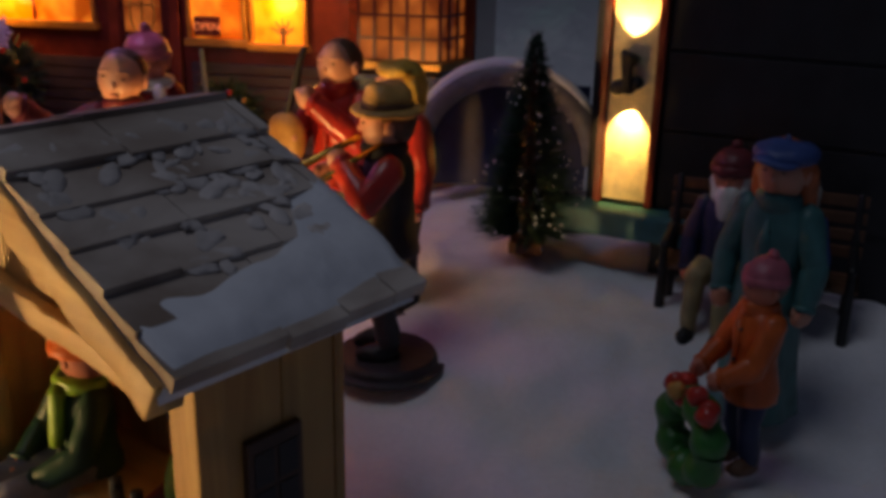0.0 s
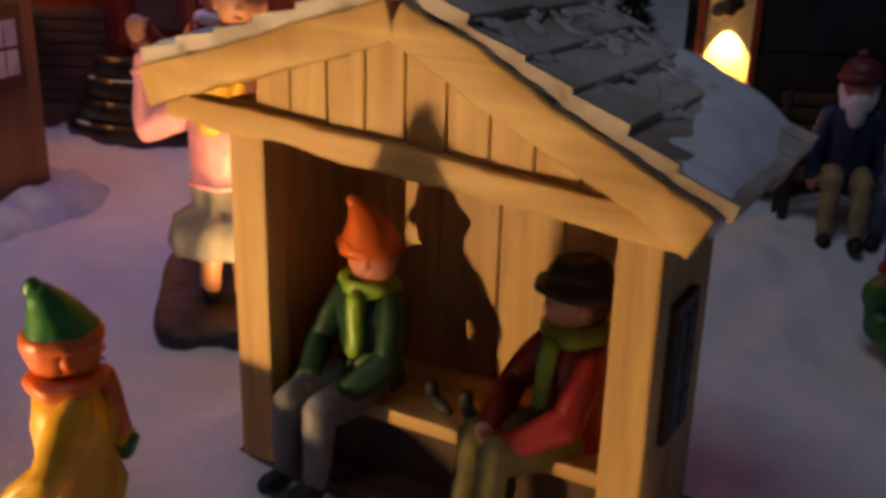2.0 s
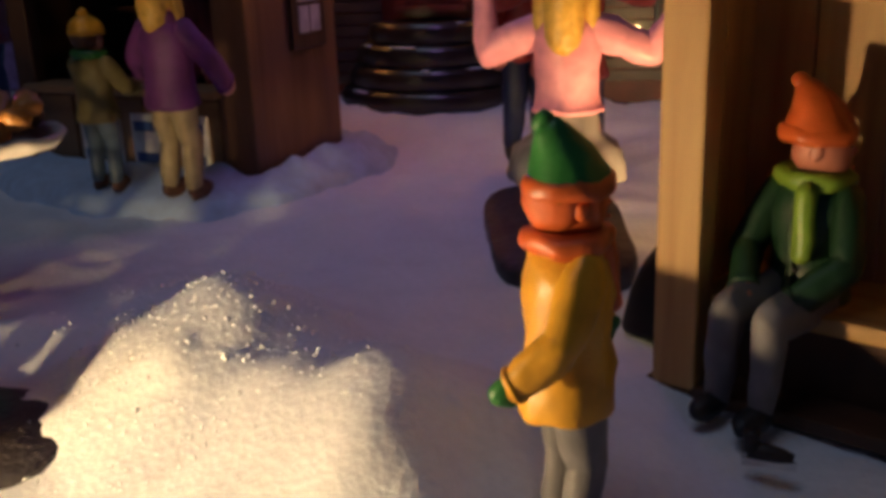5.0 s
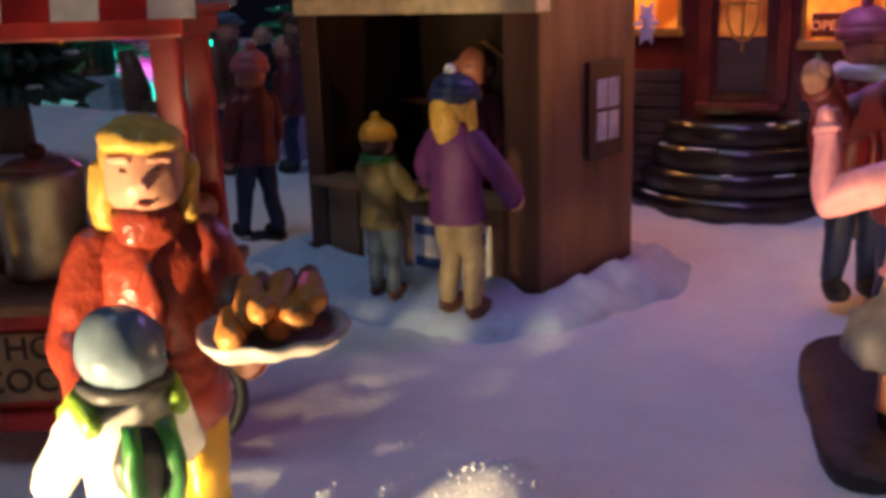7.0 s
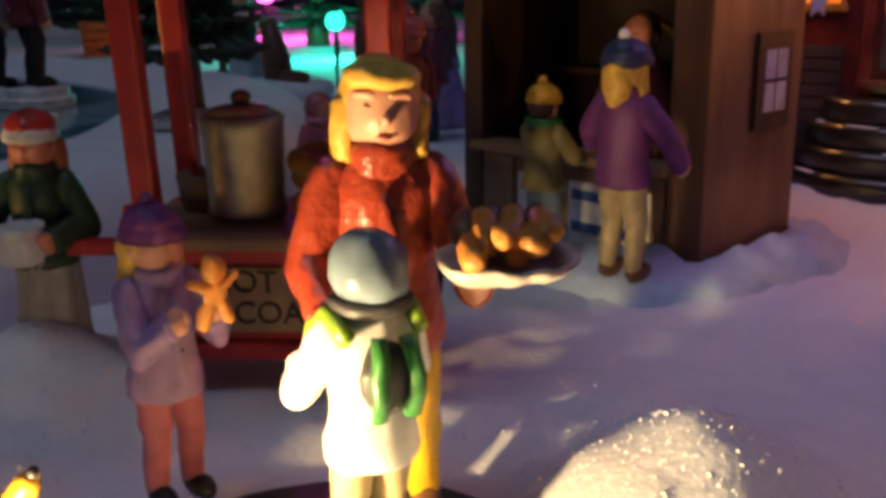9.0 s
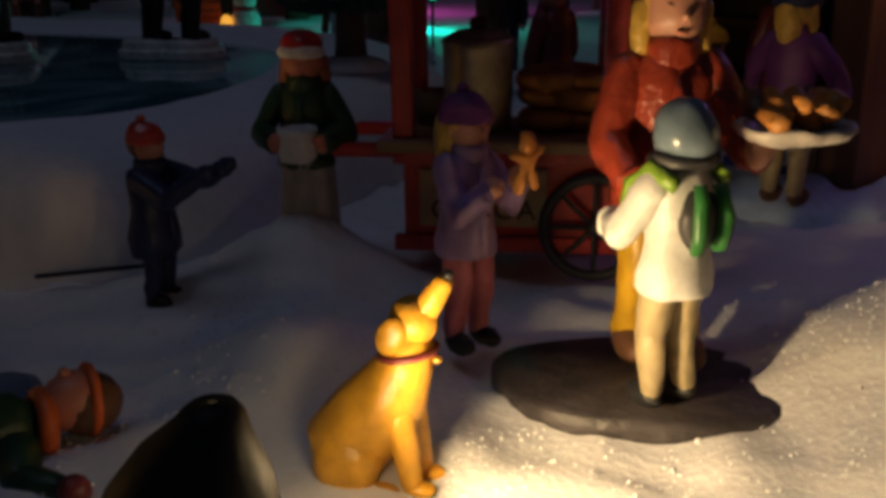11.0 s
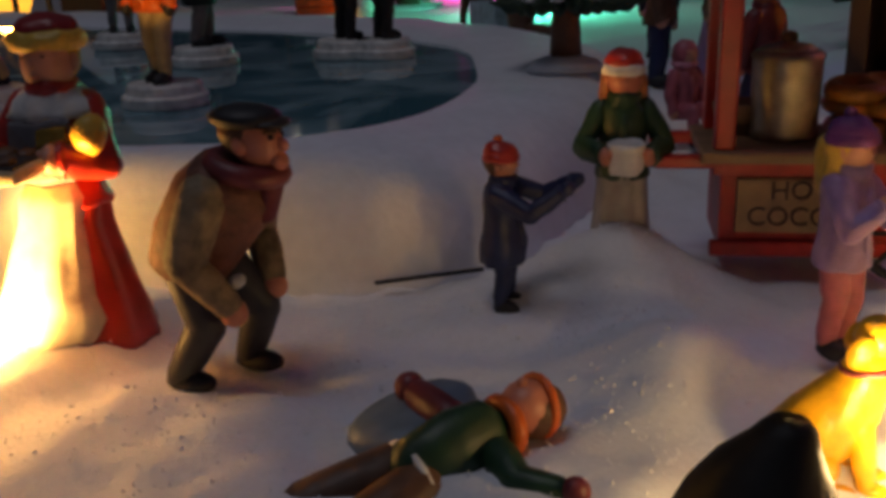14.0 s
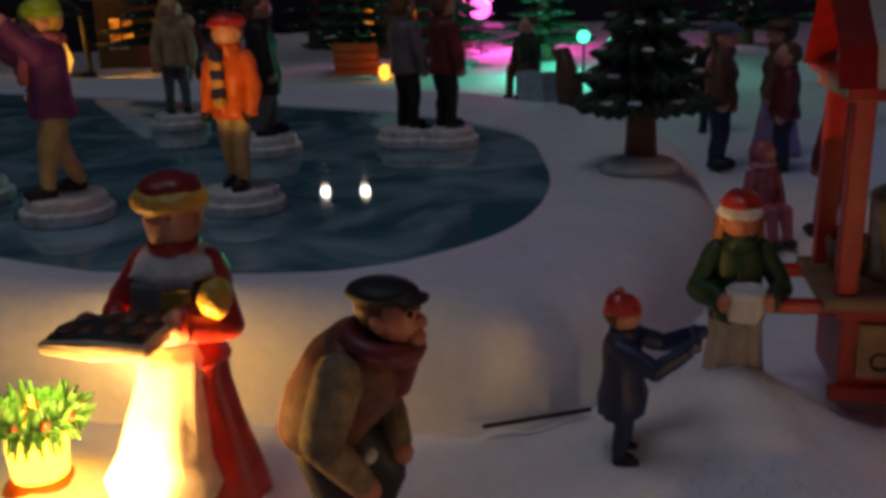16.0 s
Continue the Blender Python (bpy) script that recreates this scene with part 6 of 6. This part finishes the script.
cottage(-128.0, 72.0, 50, "dark far cottage with two amber windows")
cottage(-104.0, 92.0, 40, "dark far cottage with two amber windows and snowy roof")
person("lantern_man_figurine", -88.0, 47.0, 7.0, 40, "man in orange coat beside the pond", ORANGE, BROWN, ("beanie", LIME, LIME, LIME), z=1.6)
person("stroller_figurine", -103.0, 60.0, 7.2, 60, "woman in dark coat behind the pond", MAROON, BLACK, hair=BROWNHAIR, z=0.0)


def bulb(x, y, z, r, colour, strength, label):
    t = thing("coloured_bulb", x, y, z, 0, label, "light bulb", "coloured string bulbs")
    part("glass", ball(bmesh.new(), (0, 0, 0), r), glow("bulb_" + label.split()[0], colour, strength), t)
    part("stake", limb(bmesh.new(), (0, 0, -r * 0.8), (0, 0, -z - 0.5), 0.12, 0.12, 0, 6), BLACK, t)
    part("cap", tube(bmesh.new(), [((0, 0, r * 0.8), r * 0.4), ((0, 0, r * 1.4), r * 0.4)]), BLACK, t)


bulb(-53.0, 60.5, 4.6, 0.7, (0.05, 1.0, 0.6), 2.5, "teal glowing bulb on a string")
bulb(-24.1, 50.0, 8.4, 0.8, (0.1, 0.25, 1.0), 6, "blue glowing bulb on a string")
bulb(-95.0, 101.0, 6.0, 1.4, (1.0, 0.1, 0.6), 4, "magenta glowing bulb on a string")
bulb(-65.0, 76.5, 4.2, 0.6, (0.1, 1.0, 0.6), 1.5, "teal glowing bulb on a string")


def garland_lamp():
    t = thing("garland_lantern", -34.5, 2.4, 0.2, 20, "lit lantern wrapped in bright green garland with red berries", "lamp")
    part("glass", tube(bmesh.new(), [((0, 0, 0.2), 0.55), ((0, 0, 0.9), 0.62), ((0, 0, 1.5), 0.5)], 0, 16), glow("hot_lantern_glass", (1.0, 0.55, 0.05), 6.0), t, "glowing orange glass")
    b = bmesh.new()
    for k in range(420):
        a, c = random.uniform(0, 2 * math.pi), random.uniform(0, 2 * math.pi)
        p0 = Vector((0.75 * math.cos(a), 0.75 * math.sin(a), 1.5))
        limb(b, p0, p0 + Vector((math.cos(a) * math.cos(c), math.sin(a) * math.cos(c), math.sin(c))) * random.uniform(0.25, 0.55), 0.08, 0.04, 0, 5)
    part("garland", b, HOLLY, t)
    for k in range(10):
        part("berry", ball(bmesh.new(), (0.95 * math.cos(k * 0.63), 0.95 * math.sin(k * 0.63), 1.65), 0.1, 0, None, 8, 6), RED, t)
    part("foot", tube(bmesh.new(), [((0, 0, -0.3), 0.8), ((0, 0, 0.0), 0.8), ((0, 0, 0.25), 0.6)], 0, 16), ORANGE, t)
    part("finial", limb(bmesh.new(), (0, 0, 1.4), (0, 0, 1.9), 0.4, 0.1), BRASS, t)


garland_lamp()


def far_lantern():
    t = thing("yellow_lantern", -124.5, 56.6, -0.1, 20, "glowing yellow lantern in a dark frame standing behind the pond", "lantern")
    part("base", cube(-3.4, -3.4, 0.0, 3.4, 3.4, 0.8, 0.2), BLACK, t)
    b = bmesh.new()
    tube(b, [((0, 0, 0.8), 1.7), ((0, 0, 2.4), 2.3), ((0, 0, 4.6), 1.5), ((0.3, 0, 6.2), 0.3)], 0, 14)
    part("glass", b, glow("yellow_lantern_glass", (1.0, 0.45, 0.05), 1.4), t, "glowing yellow glass")
    for x in (-2.9, 2.9):
        for y in (-2.9, 2.9):
            part("post", limb(bmesh.new(), (x, y, 0.6), (x * 0.9, y * 0.9, 7.6), 0.35, 0.3, 0, 8), BLACK, t)
    part("cap", tube(bmesh.new(), [((0, 0, 7.4), 4.2), ((0, 0, 7.9), 4.2), ((0, 0, 10.2), 1.0), ((0, 0, 10.6), 0.4)], 0, 12), BLACK, t)


far_lantern()


# ---- the room beyond the table ----
def far_lamps():
    # Globes stand in for room lamps mirrored in the ice; the poles are added.
    for x, y, z in ((-156.0, 130.3, 36.0), (-150.2, 135.8, 36.2), (-144.0, 141.3, 36.4)):
        t = thing("room_lamp_stand_in", x, y, z, 0, "white globe on an added black pole, standing in for a room lamp", "lamp", "standing lamps")
        part("globe", ball(bmesh.new(), (0, 0, 0), (0.9, 0.9, 0.65)), glow("white_globe", (1.0, 0.95, 0.9), 30.0), t)
        part("pole", limb(bmesh.new(), (0, 0, -0.6), (0, 0, -z - 1.0), 0.12, 0.2, 0, 6), BLACK, t)


far_lamps()
wall = part("wall_far", cube(-230, 230, -70, 110, 236, 140), paint("dim_room_wall", (0.04, 0.045, 0.06), 0.8))
tagged(wall, "dim dark blue wall of the room", "wall", kind="structure")
wall = part("wall_side", cube(-236, -90, -70, -230, 236, 140), paint("dim_room_wall", (0.04, 0.045, 0.06), 0.8))
tagged(wall, "dim dark blue wall of the room", "wall", kind="structure")
tbl = part("table", cube(-172, -27, -6, 62, 182, -2.0, 0.5), HUTDARK)
tagged(tbl, "broad dark wooden display table under the snow", "table", kind="structure")


def snow_crumbs():
    """Loose crumbs and tufts on the heaps, one body of stuff."""
    rnd = random.Random(5)
    verts, faces = [], []
    for cx, cy, r, n in ((-11.2, 13.8, 2.4, 170), (-10.0, 12.0, 1.6, 40), (-24.0, 11.4, 2.6, 320), (-14.4, 16.6, 2.4, 160), (-12.4, 15.2, 2.4, 260), (-24.6, 4.0, 3.4, 420), (-22.0, 8.6, 2.8, 480), (-29.0, 2.6, 2.4, 300), (-14.6, 8.2, 2.6, 420), (-20.6, 6.2, 2.2, 260), (-12.8, 12.4, 2.2, 200)):
        for _ in range(n):
            a, d = rnd.uniform(0, 6.283), r * math.sqrt(rnd.random())
            x, y = cx + d * math.cos(a), cy + d * math.sin(a)
            z, s = ground_z(x, y) + 0.015, rnd.uniform(0.01, 0.034) * (1.9 if rnd.random() < 0.15 else 1.0)
            k = len(verts)
            t = rnd.uniform(0, 6.283)
            verts += [((x + s * math.cos(t + q * 2.094)) * CM, (y + s * math.sin(t + q * 2.094)) * CM, (z + rnd.uniform(-0.2, 0.2) * s) * CM) for q in range(3)]
            verts += [(x * CM, y * CM, (z + s * rnd.uniform(0.6, 1.3)) * CM), (x * CM, y * CM, (z - s) * CM)]
            faces += [(k, k + 1, k + 3), (k + 1, k + 2, k + 3), (k + 2, k, k + 3), (k + 1, k, k + 4), (k + 2, k + 1, k + 4), (k, k + 2, k + 4)]
    me = bpy.data.meshes.new("snow_crumbs")
    me.from_pydata(verts, [], faces)
    me.materials.append(SNOW)
    tagged(new("snow_crumbs", me), "loose crumbs of glittering white snow on the heaps", "snow", kind="stuff")


snow_crumbs()

fl = part("floor", cube(-236, -90, -76, 110, 236, -70), paint("dim_room_floor", (0.05, 0.045, 0.04), 0.6))
tagged(fl, "dim dark floor of the room", "floor", kind="structure")
